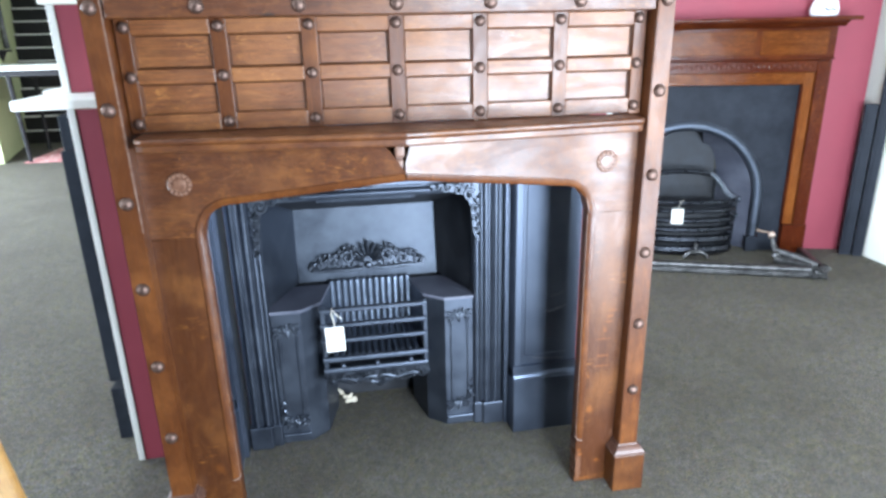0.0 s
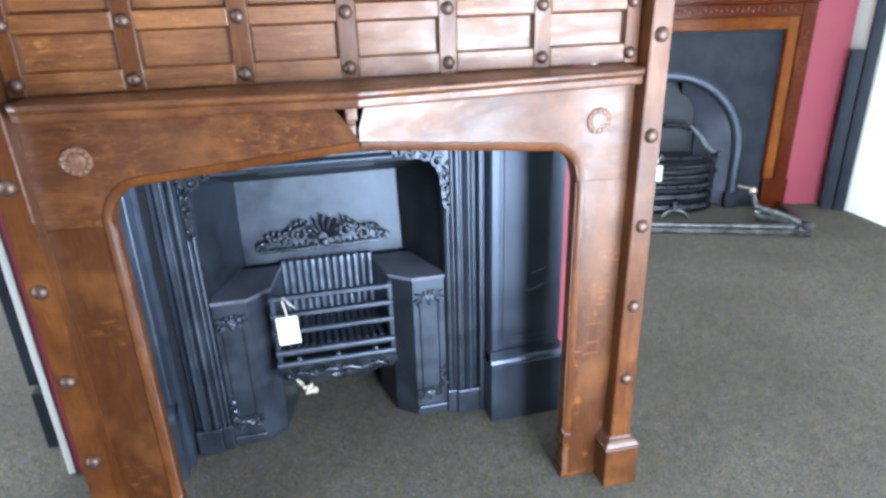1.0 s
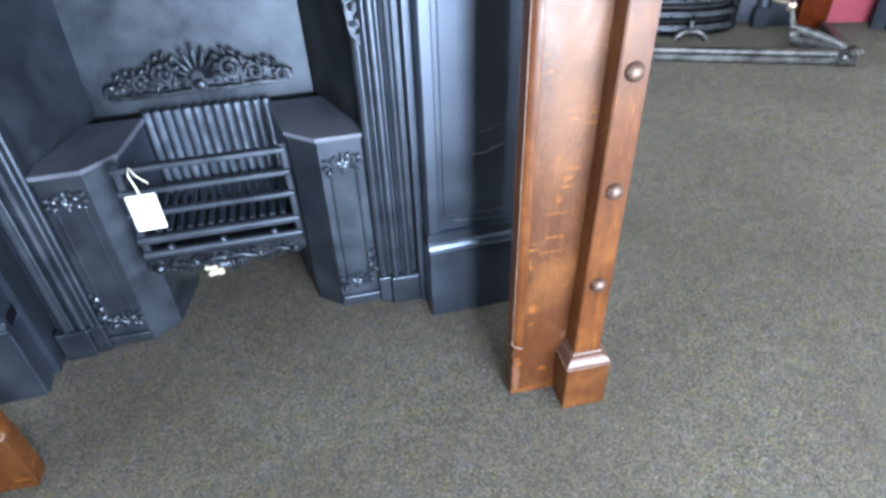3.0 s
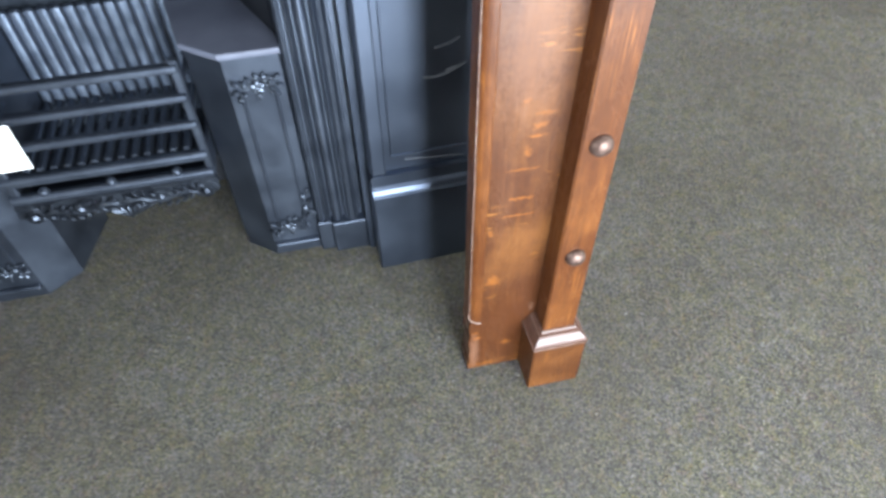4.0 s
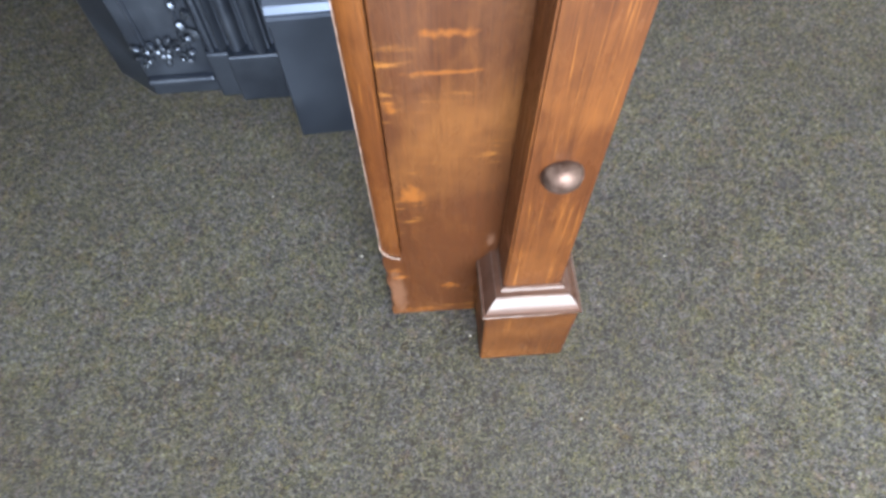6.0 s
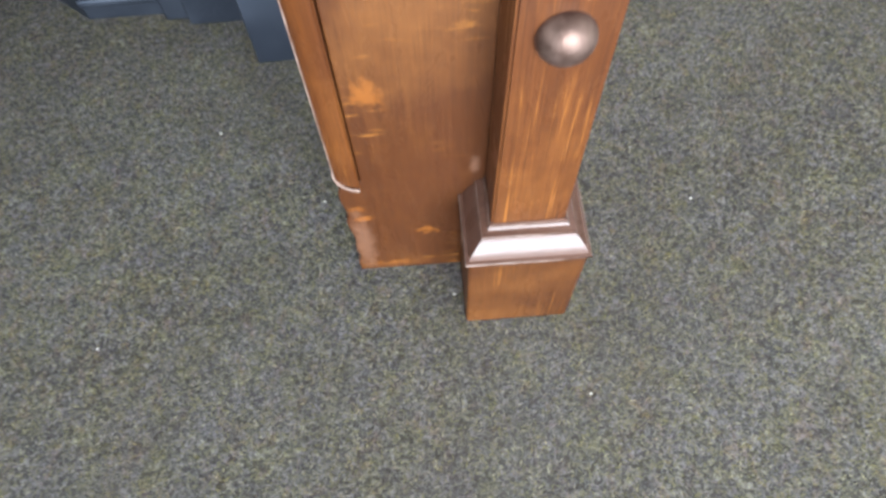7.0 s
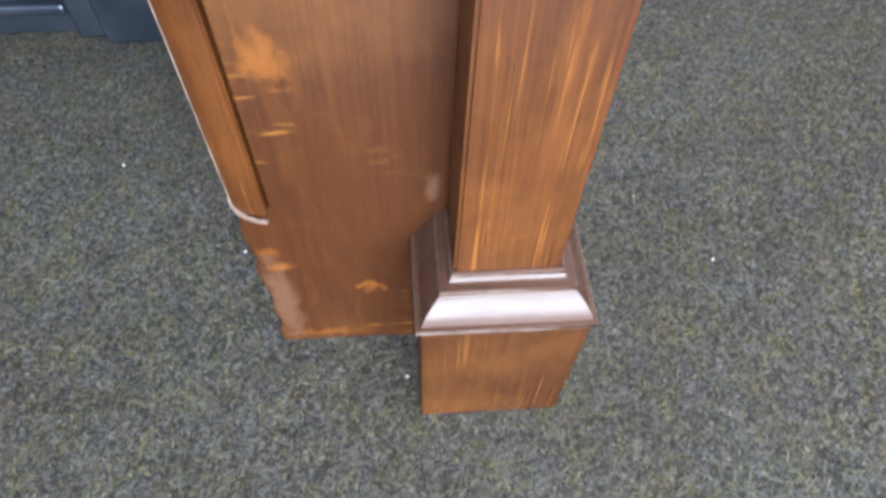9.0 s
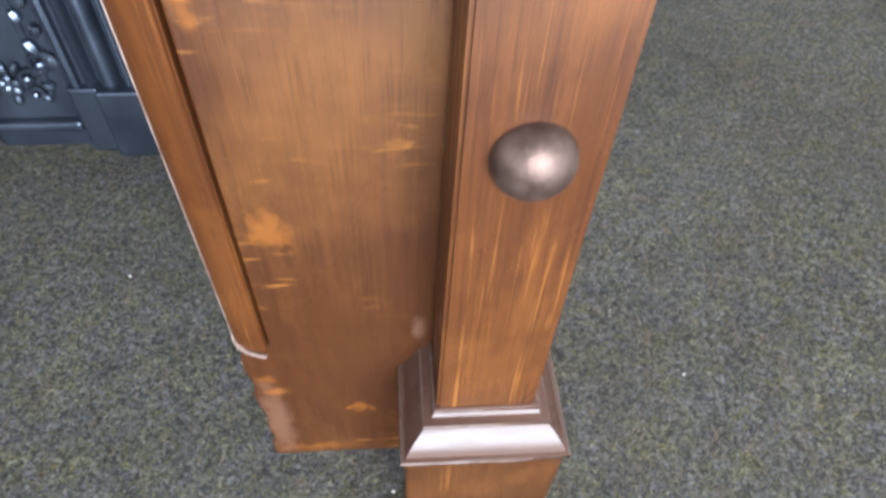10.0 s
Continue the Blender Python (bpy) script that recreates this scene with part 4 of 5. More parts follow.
def corner_ornament(s):
    """Rococo scrolls and leaves in the upper corner of the frame, thick in the corner and tapering along both arms."""
    y = -0.013
    plate = prism([(s * 0.374, 0.912), (s * 0.205, 0.912), (s * 0.215, 0.897), (s * 0.262, 0.886), (s * 0.305, 0.880), (s * 0.332, 0.862), (s * 0.344, 0.83), (s * 0.352, 0.745), (s * 0.360, 0.715), (s * 0.374, 0.705)], "y", -0.012, -0.005, 0.001)
    root = part("corner_ornament", plate, iron_crest, grate, "cast scroll ornament")
    for c, r, turns, start, rt, hand in (((0.340, 0.872), 0.021, 1.5, 0.5, 0.0058, 1), ((0.301, 0.890), 0.017, 1.4, 2.2, 0.0050, -1), ((0.357, 0.830), 0.016, 1.4, 1.0, 0.0048, -1),
                                         ((0.262, 0.897), 0.013, 1.3, 2.6, 0.0042, 1), ((0.362, 0.790), 0.012, 1.3, 1.0, 0.0040, 1), ((0.232, 0.902), 0.009, 1.2, 2.2, 0.0034, -1), ((0.366, 0.755), 0.009, 1.2, 1.4, 0.0034, -1)):
        part("scroll", spiral((s * c[0], c[1]), r, turns, start, y, rt, bmesh.new(), s * hand), iron_crest, root, smooth=True)
    for i in range(10):
        part("leaf", blob((s * (0.346 - 0.0145 * i), y - 0.001, 0.908 - 0.010 * (i % 2)), 0.0115 - 0.0005 * i, 0.007, 0.0044, s * 0.9 * (-1) ** i), iron_crest, root, smooth=True)
        part("leaf", blob((s * (0.371 - 0.011 * (i % 2)), y - 0.001, 0.866 - 0.0160 * i), 0.0044, 0.007, 0.0112 - 0.0005 * i, s * 0.7 * (-1) ** i), iron_crest, root, smooth=True)


for side in (-1, 1):
    corner_ornament(side)

# the basket front: uprights, bars, apron
for side in (-1, 1):
    part("basket_upright", box(side * 0.176 - 0.008, side * 0.176 + 0.008, -0.022, -0.006, 0.27, 0.520, 0.003), iron, grate)
    part("basket_cheek", box(side * 0.176 - 0.004, side * 0.176 + 0.004, -0.006, 0.205, 0.262, 0.318, 0.002), iron, grate)
    for z in (0.396, 0.452):
        part("side_bar", box(side * 0.174 - 0.004, side * 0.174 + 0.004, -0.006, 0.205, z - 0.005, z + 0.005, 0.002), iron, grate)
for i, z in enumerate((0.508, 0.452, 0.396, 0.326, 0.284)):
    h = 0.007 if i < 3 else 0.009
    prof = [(-0.030, z - h), (-0.022, z - h), (-0.010, z - h * 0.6), (-0.010, z + h * 0.8), (-0.024, z + h), (-0.030, z + h * 0.4)]
    part("fire_bar", prism(prof, "x", -0.186, 0.182, 0.002), iron, grate)
for x in (-0.118, 0.0, 0.118):
    part("bar_bolt", lathe([(0.009, -0.03), (0.009, -0.036), (0.006, -0.041), (0.001, -0.043)], (x, 0, 0.305), "y", 12), iron, grate, smooth=True)


def apron():
    """A scrolled leaf border: end volutes, two running waves and a drop leaf in the middle."""
    bm = bmesh.new()
    edge = [(-0.184, 0.278), (0.182, 0.278), (0.186, 0.262), (0.180, 0.240), (0.160, 0.231), (0.136, 0.240), (0.112, 0.236), (0.088, 0.240), (0.062, 0.234), (0.040, 0.222), (0.016, 0.211), (-0.006, 0.214), (-0.030, 0.226), (-0.062, 0.238), (-0.088, 0.240), (-0.112, 0.236), (-0.136, 0.240), (-0.160, 0.231), (-0.180, 0.240), (-0.188, 0.262)]
    prism(edge, "y", -0.030, -0.016, 0.002, 1, bm)
    tube([(-0.184, -0.031, 0.274), (0.182, -0.031, 0.274)], 0.0042, 0.0042, 6, bm)
    for s in (-1, 1):
        spiral((s * 0.160, 0.252), 0.021, 1.6, math.pi / 2 - s * math.pi / 2, -0.033, 0.0062, bm, s)
        spiral((s * 0.072, 0.252), 0.015, 1.4, math.pi / 2 + s * math.pi / 2, -0.033, 0.0050, bm, -s)
        wave = [(s * (0.006 + 0.0145 * k), -0.034 - 0.002 * (k % 2), 0.250 + 0.006 * math.sin(0.95 * k + 0.4)) for k in range(11)]
        tube(wave, 0.0068, 0.0046, 8, bm, 0.8)
        for k in range(10):
            x = 0.014 + 0.0155 * k
            z = 0.250 + 0.006 * math.sin(0.95 * k + 0.4)
            blob((s * x, -0.036, z + 0.011), 0.0100, 0.0050, 0.0042, s * (0.7 + 0.25 * (k % 3)), bm, 8)
            blob((s * (x + 0.006), -0.035, z - 0.012), 0.0092, 0.0050, 0.0040, -s * (0.5 + 0.3 * (k % 2)), bm, 8)
    for i in range(-3, 4):
        blob((0.006 + 0.0085 * i, -0.035, 0.234 - 0.0025 * (3 - abs(i))), 0.0050, 0.0058, 0.0175 - 0.0015 * abs(i), 0.30 * i, bm, 8)
    return bm


part("apron", apron(), iron_crest, grate, "cast scroll apron under the bars", smooth=True)

# the price tag on the bars
tag = thing("price_tag", (-0.218, 0.386, 0.366), "small blank white card price tag on a string", "price tag")
part("card", box(-0.031, 0.031, -0.003, 0.0, 0.0, 0.087, 0.001), card, tag).matrix_basis = pose(0, 0, 0, -4, -2, 0)
part("string", tube([(0.0, -0.002, 0.082), (-0.002, -0.004, 0.112), (-0.008, -0.004, 0.141), (-0.006, 0.008, 0.152), (0.006, -0.002, 0.136), (0.026, -0.006, 0.118)], 0.0020, 0.0016, 6), string_mat, tag)

# crumbs of mortar that fell under the grate
crumb = bmesh.new()
rng = random.Random(4)
for x, y, z, k in ((0.0, 0.0, 0.012, 0.018), (0.018, -0.004, 0.009, 0.014), (-0.012, 0.004, 0.022, 0.013), (-0.026, 0.012, 0.036, 0.011), (-0.034, 0.014, 0.046, 0.009), (0.004, 0.002, 0.028, 0.010)):
    for i in range(4):
        blob((x + k * rng.uniform(-0.5, 0.5), y + k * rng.uniform(-0.3, 0.3), z + k * rng.uniform(-0.4, 0.4)), k * rng.uniform(0.45, 0.8), k * 0.6, k * rng.uniform(0.35, 0.6), rng.random() * 3, crumb, 6)
heap = tagged(part("mortar_crumbs", crumb, stone_bit), "little heap of pale mortar crumbs on the carpet", "rubble", kind="stuff")
heap.matrix_world = pose(-0.196, 0.660, 0.0)


# ---------------------------------------------------------------- the inlaid mahogany mantel on the chimney breast
SC = -0.690
mah = thing("mahogany_mantel", (0, 0, 0), "polished inlaid mahogany mantel on the crimson wall", "mantelpiece")
mah.matrix_world = FP2 @ Matrix.Translation((SC, 0, 0))
W_OP, W_IN, W_BAND, W_OUT = 0.619, 0.676, 0.752, 0.758
OPZ = 1.046
for s in (-1, 1):
    a, b = sorted((s * W_OP, s * W_IN))
    jamb = part("jamb", box(a, b, 0.0, 0.07, 0.187, OPZ + 0.070, 0.003), satin_z, mah, "orange satinwood jamb")
    part("jamb_edge", box(*sorted((s * (W_OP - 0.008), s * (W_OP))), -0.004, 0.07, 0.187, OPZ, 0.002), mahog_z, jamb)
    a, b = sorted((s * W_IN, s * W_BAND))
    band = part("carved_band", box(a, b, -0.016, 0.07, 0.187, OPZ + 0.138, 0.004, 2), mahog_z, mah, "carved mahogany band")
    bm = bmesh.new()
    for i in range(34):
        z = 0.19 + 0.028 * i
        blob((s * (W_IN + W_BAND) / 2 + 0.006 * (-1) ** i, -0.0150, z), 0.016, 0.0018, 0.012, 0.6 * (-1) ** i, bm, 8)
    part("leaf_carving", bm, mahog_z, band, smooth=True)
    a, b = sorted((s * (W_OP - 0.004), s * (W_BAND + 0.006)))
    part("plinth", box(a, b, -0.022, 0.074, 0.0, 0.187, 0.004, 2), mahog_z, mah)
part("lintel", box(-W_OP, W_OP, 0.0, 0.07, OPZ, OPZ + 0.070, 0.003), satin_x, mah)
band = part("carved_band", box(-W_IN, W_IN, -0.014, 0.07, OPZ + 0.070, OPZ + 0.138, 0.004, 2), mahog_x, mah, "carved mahogany band")
bm = bmesh.new()
for i in range(46):
    blob((-0.64 + 0.0285 * i, -0.014, OPZ + 0.108 + 0.006 * (-1) ** i), 0.012, 0.0014, 0.016, 0.6 * (-1) ** i, bm, 8)
part("leaf_carving", bm, mahog_x, band, smooth=True)
part("frieze", box(-W_OUT, W_OUT, -0.010, 0.07, 1.186, 1.368, 0.003), mahog_x, mah)
part("frieze_lip", box(-W_OUT - 0.004, W_OUT + 0.004, -0.022, 0.07, 1.186, 1.198, 0.004, 2), mahog_x, mah)
for a, b in ((-0.715, -0.345), (-0.315, 0.315), (0.345, 0.715)):
    part("inlaid_panel", box(a, b, -0.014, -0.008, 1.216, 1.350, 0.002), satin_x, mah, "figured satinwood panel")
part("cornice", prism([(-0.012, 1.368), (-0.030, 1.373), (-0.045, 1.386), (-0.070, 1.393), (-0.072, 1.400), (0.07, 1.400), (0.07, 1.368)], "x", -0.790, 0.790), mahog_x, mah)
part("shelf", box(-0.836, 0.836, -0.115, 0.071, 1.4005, 1.422, 0.006, 3), mahog_x, mah)

insert = thing("arched_insert", (0, 0, 0), "black cast-iron arched fireplace insert with bowed bars", "fireplace insert")
insert.matrix_world = FP2 @ Matrix.Translation((SC, 0.030, 0))


def arch_plate():
    """A flat plate with a round-headed opening, and its returns."""
    own = bmesh.new()
    r, zc = 0.440, 0.345
    inner = [(-r, 0.0)] + [(-r, zc * i / 4) for i in range(1, 4)] + [(-r * math.cos(q), zc + r * math.sin(q)) for q in sorted([math.pi * i / 24 for i in range(25)] + [math.atan2(OPZ - 0.004 - zc, 0.620), math.pi - math.atan2(OPZ - 0.004 - zc, 0.620)])] + [(r, zc * i / 4) for i in (3, 2, 1)] + [(r, 0.0)]
    outer = []
    for x, z in inner:
        if z < zc:
            outer.append((math.copysign(0.620, x), z))
        else:
            a = math.atan2(z - zc, x)
            k = min(0.620 / max(1e-6, abs(math.cos(a))), (OPZ - 0.004 - zc) / max(1e-6, math.sin(a)))
            outer.append((k * math.cos(a), zc + k * math.sin(a)))
    for y in (0.0,):
        a = [own.verts.new((x, y, z)) for x, z in inner]
        b = [own.verts.new((x, y, z)) for x, z in outer]
        c = [own.verts.new((x, y + 0.03, z)) for x, z in inner]
        d = [own.verts.new((x, y + 0.03, z)) for x, z in outer]
        for i in range(len(inner) - 1):
            own.faces.new((a[i], a[i + 1], b[i + 1], b[i]))
            own.faces.new((a[i], c[i], c[i + 1], a[i + 1]))
            own.faces.new((c[i], d[i], d[i + 1], c[i + 1]))
            own.faces.new((b[i], b[i + 1], d[i + 1], d[i]))
    return own


part("plate", arch_plate(), plate_black, insert)


def arch_moulding():
    r, zc = 0.440, 0.345
    path, dirs = [], []
    for x, z, n in [(-r, 0.10, (-1, 0, 0)), (-r, zc, (-1, 0, 0))] + [(-r * math.cos(q), zc + r * math.sin(q), (-math.cos(q), 0, math.sin(q))) for q in (math.pi * i / 28 for i in range(1, 28))] + [(r, zc, (1, 0, 0)), (r, 0.10, (1, 0, 0))]:
        path.append((x, 0, z))
        dirs.append((n, (0, 1, 0)))
    prof = [(-0.012, 0.02), (-0.012, -0.004), (-0.006, -0.011), (0.004, -0.017), (0.016, -0.020), (0.028, -0.018), (0.038, -0.012), (0.045, -0.004), (0.050, 0.0)]
    return sweep(path, prof, dirs)


part("arch_moulding", arch_moulding(), iron, insert, smooth=True)
for s in (-1, 1):
    a, b = sorted((s * 0.412, s * 0.486))
    part("arch_foot", box(a, b, -0.030, 0.0, 0.0, 0.10, 0.004, 2), plate_black, insert)


def niche():
    """The flat back of the recess behind the arch."""
    return prism([(-0.262, 0.0), (0.262, 0.0), (0.225, 0.80), (-0.225, 0.80)], "y", 0.215, 0.228)


def niche_cheek(side):
    """A side of the recess: a splayed slab, rounded over at its head, that runs from the arch to the back."""
    own = bmesh.new()
    front, rear = [], []
    for i in range(13):
        q = math.pi / 2 * i / 12
        front.append((0.428 * math.cos(q * 0.86), 0.345 + 0.428 * math.sin(q * 0.86)))
        rear.append((0.262 * math.cos(q * 0.60), 0.36 + 0.30 * math.sin(q)))
    front, rear = [(0.428, 0.0)] + front, [(0.262, 0.0)] + rear
    rows = [[own.verts.new((side * (x + dx), y, z)) for (x, z) in line] for line, y, dx in ((front, 0.031, 0.0), (rear, 0.214, 0.0), (rear, 0.226, 0.012), (front, 0.043, 0.012))]
    for r, q in zip(rows, rows[1:] + rows[:1]):
        for k in range(len(r) - 1):
            own.faces.new((r[k], r[k + 1], q[k + 1], q[k]))
    return own


for s in (-1, 1):
    part("recess_cheek", niche_cheek(s), lit_tone_iron, insert, "iron cheek of the recess, coloured as lit", smooth=True)
part("recess_top", box(-0.43, 0.43, 0.031, 0.228, 0.832, 0.845), iron_dark, insert)
part("fire_recess", niche(), soot, insert, "sooty fire recess", smooth=True)


def bow(z, r_x, r_y, rad, y0=-0.02, n=16, a0=0.06):
    return tube([(-r_x * math.cos(q), y0 - r_y * math.sin(q), z) for q in (math.pi * (a0 + (1 - 2 * a0) * i / n) for i in range(n + 1))], rad, rad, 8)


for i, (z, rx, ry, rad) in enumerate(((0.034, 0.30, 0.100, 0.032), (0.105, 0.30, 0.115, 0.029), (0.172, 0.305, 0.125, 0.020), (0.232, 0.31, 0.130, 0.018), (0.293, 0.31, 0.130, 0.016))):
    part("bowed_bar", bow(z, rx, ry, rad), bar_iron, insert, smooth=True)
part("basket_rim", bow(0.350, 0.315, 0.135, 0.013), bar_iron, insert, smooth=True)
for s in (-1, 1):
    part("basket_cheek", tube([(s * 0.296, -0.030, 0.02), (s * 0.303, -0.034, 0.20), (s * 0.312, -0.030, 0.345)], 0.024, 0.020, 8), bar_iron, insert, smooth=True)
    part("basket_wing", tube([(s * 0.318, -0.035, 0.350), (s * 0.290, -0.020, 0.362), (s * 0.262, 0.004, 0.392), (s * 0.235, 0.030, 0.440), (s * 0.205, 0.055, 0.472), (s * 0.180, 0.070, 0.492)], 0.021, 0.014, 8), wing_iron, insert, "burnished curved wing", smooth=True)
    part("cheek_knob", lathe([(0.001, -0.02), (0.012, -0.014), (0.015, 0.0), (0.012, 0.014), (0.001, 0.02)], (s * 0.328, -0.05, 0.352), "z", 12), iron_crest, insert, smooth=True)
    part("cheek_knob", lathe([(0.001, -0.016), (0.010, -0.011), (0.012, 0.0), (0.010, 0.011), (0.001, 0.016)], (s * 0.328, -0.05, 0.245), "z", 12), iron_crest, insert, smooth=True)
part("back_rim", tube([(0.19 * math.cos(q), 0.08 - 0.02 * math.sin(q), 0.475 + 0.03 * math.sin(q)) for q in (math.pi * i / 12 for i in range(13))], 0.015, 0.015, 8), bar_iron, insert, smooth=True)
# Dark solid added behind the bars to blacken the gaps between them.
part("gap_backing", prism([(0.285 * math.cos(q), -0.02 - 0.098 * math.sin(q)) for q in (math.pi * i / 14 for i in range(15))] + [(-0.2, 0.12), (0.2, 0.12)], "z", 0.0, 0.292), iron_dark, insert)
part("fire_bed", prism([(-0.30, -0.03), (-0.2, -0.10), (0.0, -0.125), (0.2, -0.10), (0.30, -0.03), (0.2, 0.15), (-0.2, 0.15)], "z", 0.293, 0.310), iron_dark, insert)

tag2 = thing("price_tag", (0, 0, 0), "small pale blue-white price tag on the bowed bars", "price tag")
tag2.matrix_world = FP2 @ Matrix.Translation((SC - 0.065, -0.146, 0.222))
part("card", box(-0.036, 0.036, -0.002, 0.0, 0.0, 0.095, 0.001), card, tag2)
part("string", tube([(0.0, -0.002, 0.092), (0.01, 0.0, 0.13), (0.03, 0.012, 0.150)], 0.002, 0.002, 6), string_mat, tag2)

fender = thing("fender", (0, 0, 0), "low dark metal hearth fender lying on the carpet", "fender")
fender.matrix_world = Matrix.Translation((1.868, 1.697, 0)) @ Matrix.Rotation(radians(-20), 4, "Z")
prof = [(-0.02, 0.0), (-0.028, 0.01), (-0.028, 0.02), (-0.018, 0.026), (-0.020, 0.040), (-0.026, 0.046), (-0.024, 0.060), (-0.010, 0.066), (0.012, 0.062), (0.02, 0.045), (0.02, 0.0)]
part("front_rail", prism(prof, "x", -0.70, 0.70, 0.002), steel, fender)
for s in (-1, 1):
    a, b = sorted((s * 0.66, s * 0.70))
    part("side_rail", box(a, b, 0.021, 0.39, 0.0, 0.055, 0.006, 2), steel, fender)

tools = thing("fire_tongs", (0, 0, 0), "worn steel and brass fire tongs lying across the fender", "fire irons")
tools.matrix_world = Matrix.Translation((2.442, 1.575, 0.0)) @ Matrix.Rotation(radians(-70), 4, "Z")
bm = tube([(-0.205, 0.02, 0.150), (-0.190, 0.018, 0.112), (-0.165, 0.012, 0.080), (-0.130, 0.006, 0.066)], 0.011, 0.022, 8)
part("shaft", bm, steel, tools, smooth=True)
# four flat blades fanned one over another
for y0, y1, lift, w0, w1, x0, x1 in ((0.050, 0.030, 0.056, 0.030, 0.024, -0.150, 0.060), (0.000, -0.020, 0.080, 0.026, 0.030, -0.160, 0.120), (-0.055, -0.010, 0.052, 0.022, 0.026, -0.125, 0.150), (0.030, -0.045, 0.034, 0.028, 0.024, -0.140, 0.110)):
    path = [(x0 + (x1 - x0) * f, y0 + (y1 - y0) * f, lift + 0.014 * math.sin(2.4 * f) - 0.022 * f) for f in (0.0, 0.25, 0.5, 0.75, 1.0)]
    part("blade", tube(path, w0, w1, 8, None, 0.42), steel, tools, smooth=True)
for x, y, z in ((-0.060, 0.030, 0.085), (0.020, -0.010, 0.092), (0.080, -0.030, 0.078)):
    part("rivet", blob((x, y, z), 0.011, 0.011, 0.008, 0.0, None, 8), steel, tools, smooth=True)
part("guard", blob((-0.140, 0.008, 0.070), 0.030, 0.060, 0.024, 0.3, None, 10), steel, tools, smooth=True)
bm = blob((-0.212, 0.02, 0.168), 0.022, 0.020, 0.026, 0.3, None, 12)
tube([(-0.230, 0.02, 0.18), (-0.250, -0.02, 0.188), (-0.265, -0.055, 0.200)], 0.006, 0.009, 8, bm)
part("knob", bm, brass, tools, "tarnished brass knob", smooth=True)
bm = bmesh.new()
for y in (-0.040, -0.010, 0.020):
    spiral((0.135, 0.044), 0.036, 1.3, 0.4, y, 0.012, bm, 1)
part("claw", bm, steel, tools, smooth=True)

dog = thing("fire_dog", (0, 0, 0), "small grey cast-iron fire dog on the hearth", "fire dog")
dog.matrix_world = FP2 @ Matrix.Translation((SC + 0.062, -0.157, 0))
bm = box(-0.009, 0.009, -0.009, 0.009, 0.02, 0.085, 0.004, 2)
blob((0, 0, 0.087), 0.012, 0.012, 0.012, 0, bm, 8)
for s in (-1, 1):
    tube([(0, 0, 0.040), (s * 0.030, -0.01, 0.046), (s * 0.055, -0.016, 0.034), (s * 0.074, -0.02, 0.010)], 0.015, 0.012, 8, bm)
part("body", bm, steel, dog, smooth=True)

ornament = thing("china_ornament", (0, 0, 0), "white china ornament with dark blue marks on the mantel shelf", "ornament")
ornament.matrix_world = FP2 @ Matrix.Translation((-0.03, -0.02, 1.422))
bm = lathe([(0.060, 0.0), (0.072, 0.01), (0.075, 0.04), (0.066, 0.075), (0.05, 0.10), (0.03, 0.115), (0.001, 0.12)], (0, 0, 0), "z", 20)
part("body", bm, china, ornament, smooth=True)
bm = bmesh.new()
tube([(-0.03, -0.073, 0.045), (-0.01, -0.077, 0.03), (0.01, -0.076, 0.04), (0.03, -0.071, 0.03)], 0.007, 0.005, 6, bm)
part("mark", bm, china_blue, ornament)

# dark boards leaning at the end of the chimney breast
for nm, at, h, w, lab in (("black_board", (2.930, 1.806, 0), 0.93, 0.064, "dark grey painted timber upright standing against the wall"), ("black_board", (2.984, 1.765, 0), 1.60, 0.056, "tall dark grey painted timber upright beside the cream wall")):
    b = thing(nm, at, lab, "timber", -32.0, "uprights against the wall")
    part("upright", box(-w / 2, w / 2, -0.02, 0.03, 0.0, h, 0.003), plate_black, b)
    part("edge_bead", box(-w / 2 + 0.012, -w / 2 + 0.020, -0.026, -0.0205, 0.02, h - 0.02, 0.002), plate_black, b)


# ---------------------------------------------------------------- the stairs and the far end of the shop
stairs = tagged(new("stairs"), "dark painted staircase with pale nosings rising at the back", "stairs", kind="structure")
for i in range(11):
    y = 8.50 + 0.13 * i
    part("step", box(-5.2, -2.9, y, y + 0.145 if i < 10 else y + 0.4, 0.0 if i == 0 else 0.19 * i - 0.02, 0.19 * (i + 1) - 0.02), stair_paint, stairs)
    part("nosing", box(-5.2, -2.9, y - 0.02, y + 0.012, 0.19 * (i + 1) - 0.02, 0.19 * (i + 1)), ceiling_paint, stairs, "pale painted nosing")
tagged(part("rug", box(-4.02, -2.9, 6.75, 8.3, 0.0, 0.012, 0.004), rug_mat), "faded red patterned rug at the foot of the stairs", "rug")

table = thing("trestle_table", (-4.05, 6.9, 0), "dark slant-legged trestle with a pale top slab", "table")
part("tabletop", box(-0.95, 0.86, -0.22, 1.15, 1.085, 1.130, 0.006, 2), white_paint, table, "pale top")
part("rail", box(-0.9, 0.80, -0.16, 1.08, 1.015, 1.084, 0.004), stair_paint, table)
for x0, x1, y in ((0.06, 0.10, -0.12), (-0.80, -0.84, -0.12), (-0.13, -0.13, 0.98), (-0.80, -0.84, 0.98)):
    part("leg", tube([(x0, y, 1.02), (x1, y, 0.0)], 0.030, 0.024, 8), stair_paint, table)
ledge = thing("wall_ledge", (-4.66, 8.02, 1.18), "small dark ledge bracket on the pale green wall", "shelf")
part("top", box(-0.12, 0.17, -0.20, 0.12, 0.10, 0.130, 0.004), stair_paint, ledge)
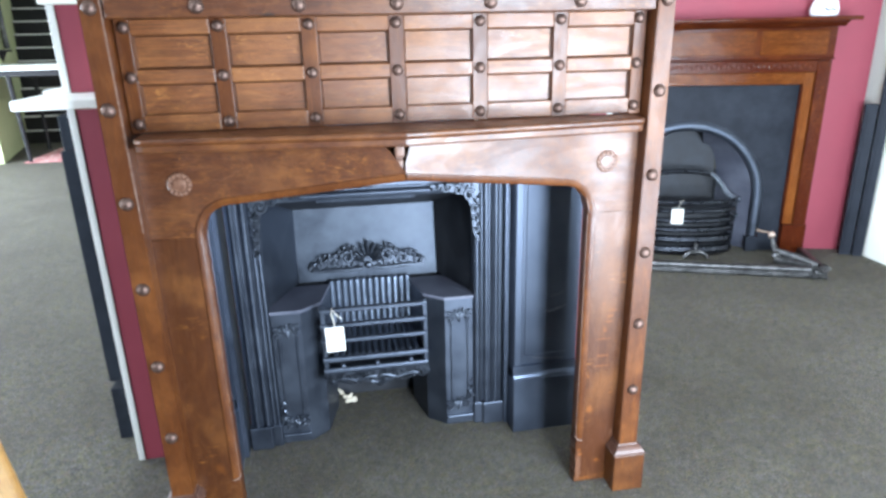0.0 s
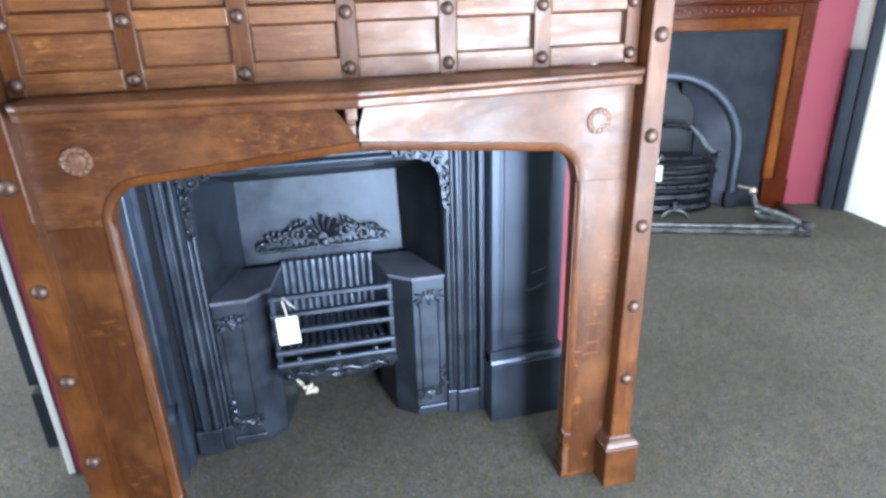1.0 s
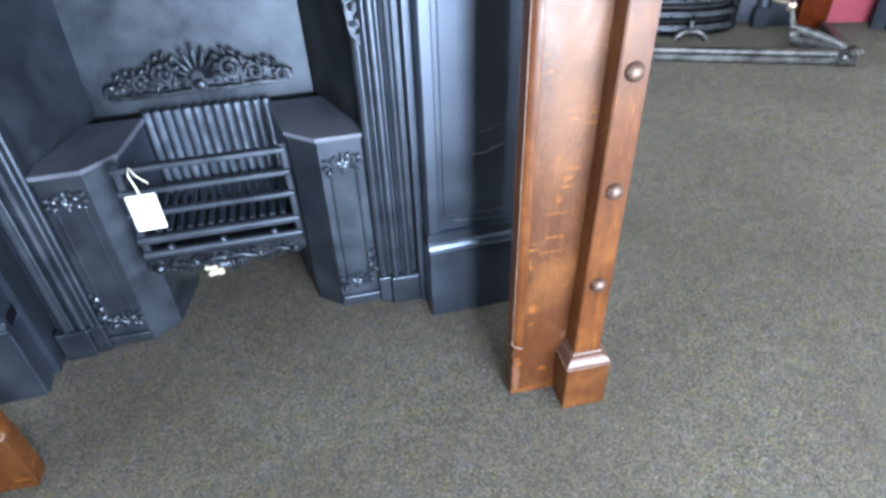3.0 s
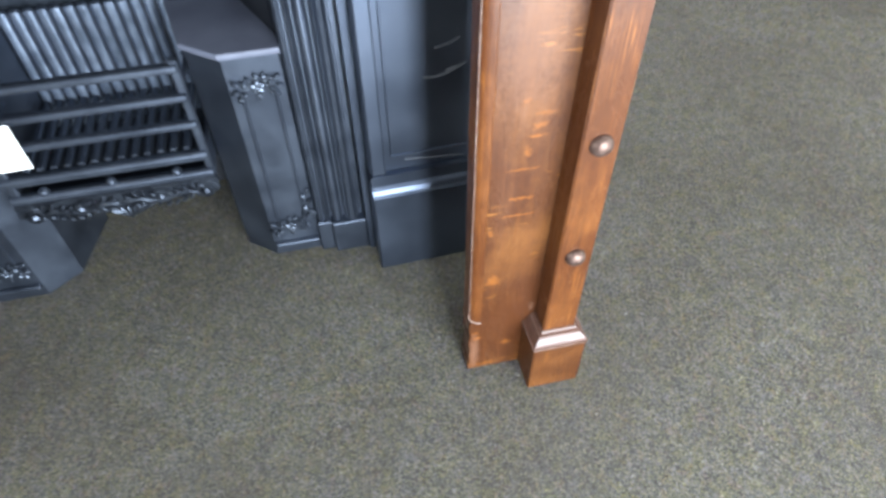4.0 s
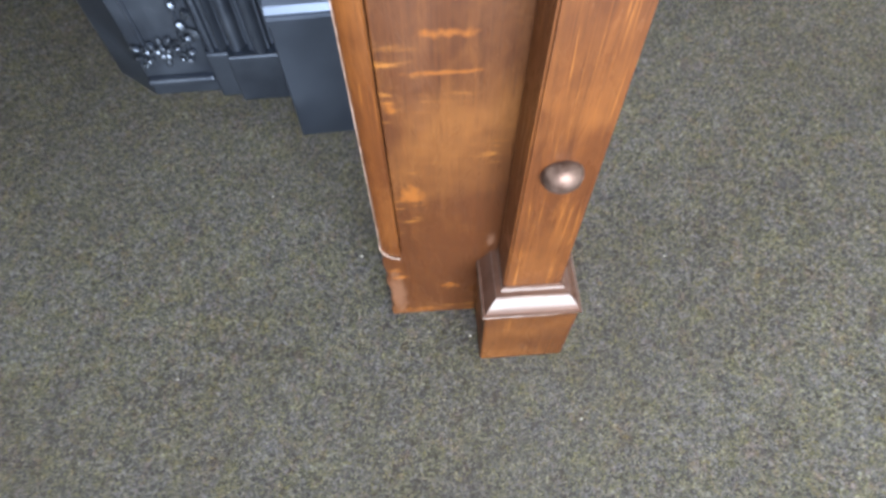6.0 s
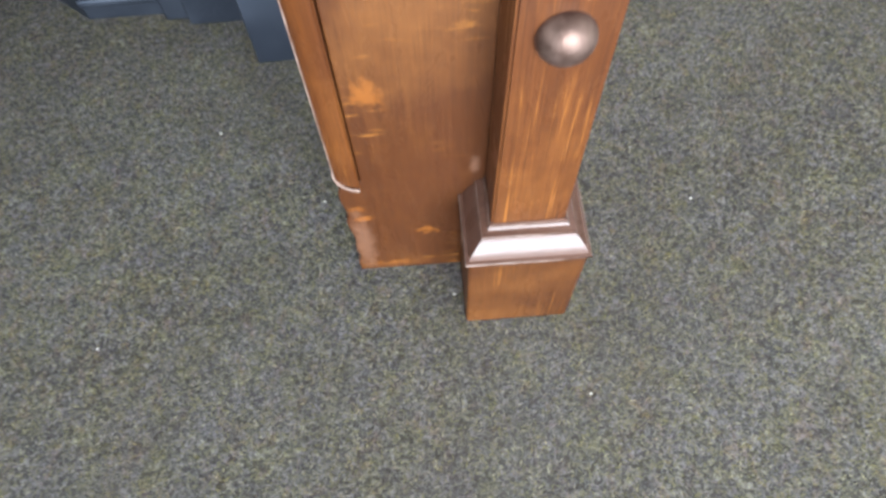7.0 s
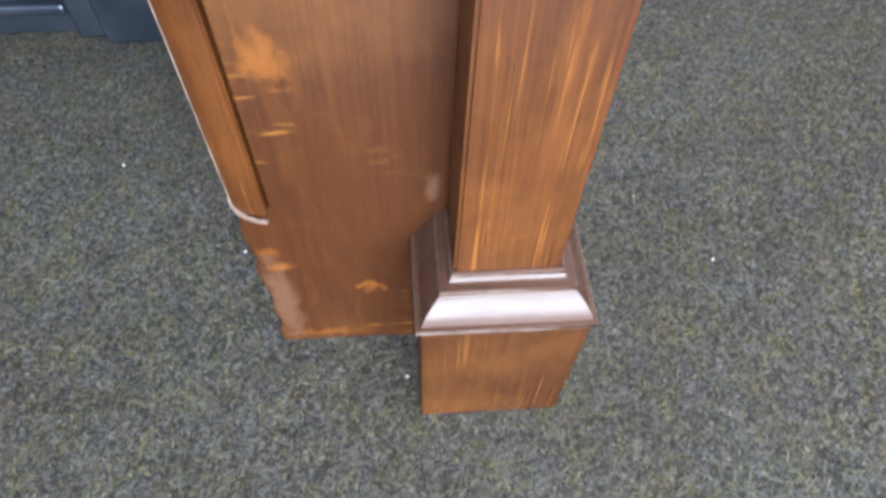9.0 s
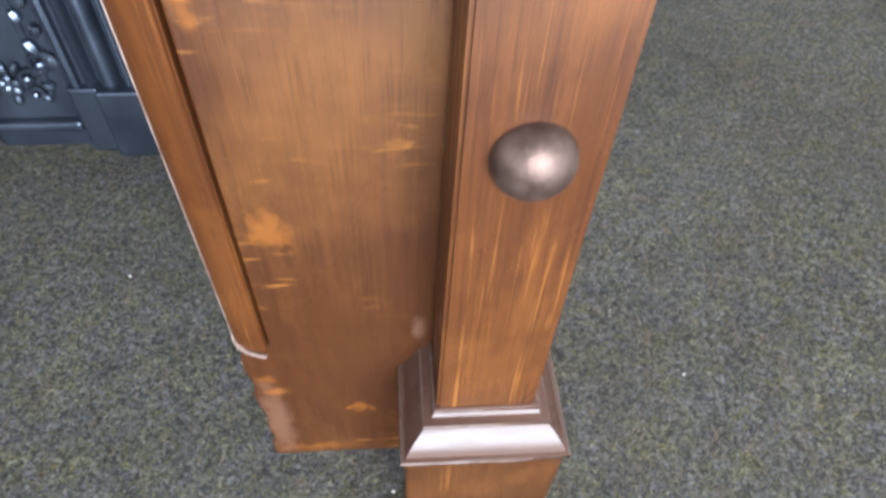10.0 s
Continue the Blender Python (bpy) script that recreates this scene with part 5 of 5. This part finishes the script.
part("bracket", prism([(-0.10, 0.10), (0.13, 0.10), (0.06, -0.03), (-0.10, -0.03)], "y", -0.12, 0.06), stair_paint, ledge)
pipe = thing("wall_pipe", (-4.585, 8.22, 0), "grey painted pipe running up the pale green wall", "pipe")
part("pipe", tube([(0, 0, 1.32), (0, 0, 2.99)], 0.038, 0.038, 10), steel, pipe, smooth=True)

bench = thing("pine_stool", (-0.900, -0.673, 0), "honey-coloured varnished pine stool standing on the carpet", "stool")
seat = part("seat", box(-0.20, 0.20, -0.22, 0.22, 0.66, 0.70, 0.012, 3), pine, bench)
seat.matrix_basis = pose(0, 0, 0, 0, 0, 34.7)
for sx, sy in ((-1, -1), (1, -1), (-1, 1), (1, 1)):
    p = Matrix.Rotation(radians(34.7), 4, "Z") @ Vector((sx * 0.15, sy * 0.17, 0))
    part("leg", tube([(p.x, p.y, 0.66), (p.x * 1.05, p.y * 1.05, 0.0)], 0.022, 0.018, 10), pine, bench)


# ---------------------------------------------------------------- small marks
lint = bmesh.new()
rng = random.Random(11)
for x, y in ((0.348, 0.233), (0.864, 0.101), (0.602, 0.010), (0.72, -0.10), (0.25, -0.02), (0.47, 0.13)):
    k = 0.0009 + 0.0005 * rng.random()
    blob((x, y, 0.0015), k * 1.5, k, 0.0015, 0, lint, 6)
for i in range(46):
    x, y = rng.uniform(-1.2, 2.4), rng.uniform(-0.9, 1.5)
    k = 0.0005 + 0.0006 * rng.random() ** 2
    blob((x, y, 0.001), k * (1 + rng.random()), k, 0.001, 0, lint, 5)
tagged(part("carpet_lint", lint, lint_mat), "scattered specks of pale lint on the carpet", "lint", kind="stuff")


def carpet_pile():
    """Short arched strands of wool, lying every way, where the carpet is seen from close by; they thin out towards the rim."""
    gen = np.random.default_rng(5)
    x0, x1, y0, y1, rim = -0.60, 1.90, -0.75, 1.10, 0.45
    n = 420000
    x, y = gen.uniform(x0, x1, n), gen.uniform(y0, y1, n)
    near = np.minimum.reduce([(x - x0) / rim, (x1 - x) / rim, (y - y0) / rim, (y1 - y) / rim, np.ones(n)])
    keep = gen.uniform(0, 1, n) < near
    x, y = x[keep], y[keep]
    n = len(x)
    turn = gen.uniform(0, 2 * np.pi, n)
    ln, w, h = gen.uniform(0.0012, 0.0032, n), gen.uniform(0.0003, 0.0007, n), gen.uniform(0.0006, 0.0018, n)
    ux, uy = np.cos(turn), np.sin(turn)
    bend = gen.uniform(-0.0010, 0.0010, n)
    verts = np.empty((n, 6, 3), np.float32)
    for k, (f, wide, lift, side) in enumerate(((-1.0, 0.7, -0.15, 0.0), (0.0, 1.0, 1.0, 1.0), (1.0, 0.5, 0.1, 0.0))):
        cx, cy = x + ux * ln * f - uy * bend * side, y + uy * ln * f + ux * bend * side
        for j, q in enumerate((-1, 1)):
            verts[:, 2 * k + j, 0] = cx - uy * w * wide * q
            verts[:, 2 * k + j, 1] = cy + ux * w * wide * q
            verts[:, 2 * k + j, 2] = h * lift + 0.0001
    base = (np.arange(n) * 6)[:, None, None]
    quads = (base + np.array([[0, 1, 3, 2], [2, 3, 5, 4]])[None]).reshape(-1).astype(np.int32)
    me = bpy.data.meshes.new("carpet_pile")
    me.vertices.add(n * 6)
    me.vertices.foreach_set("co", verts.ravel())
    me.loops.add(n * 8)
    me.loops.foreach_set("vertex_index", quads)
    me.polygons.add(n * 2)
    me.polygons.foreach_set("loop_start", np.arange(0, n * 8, 4, dtype=np.int32))
    me.update(calc_edges=True)
    me.validate()
    me.materials.append(pile_mat)
    return tagged(new("carpet_pile", me), "short olive, grey and straw wool tufts of the tweed carpet", "carpet pile", kind="stuff")


carpet_pile()
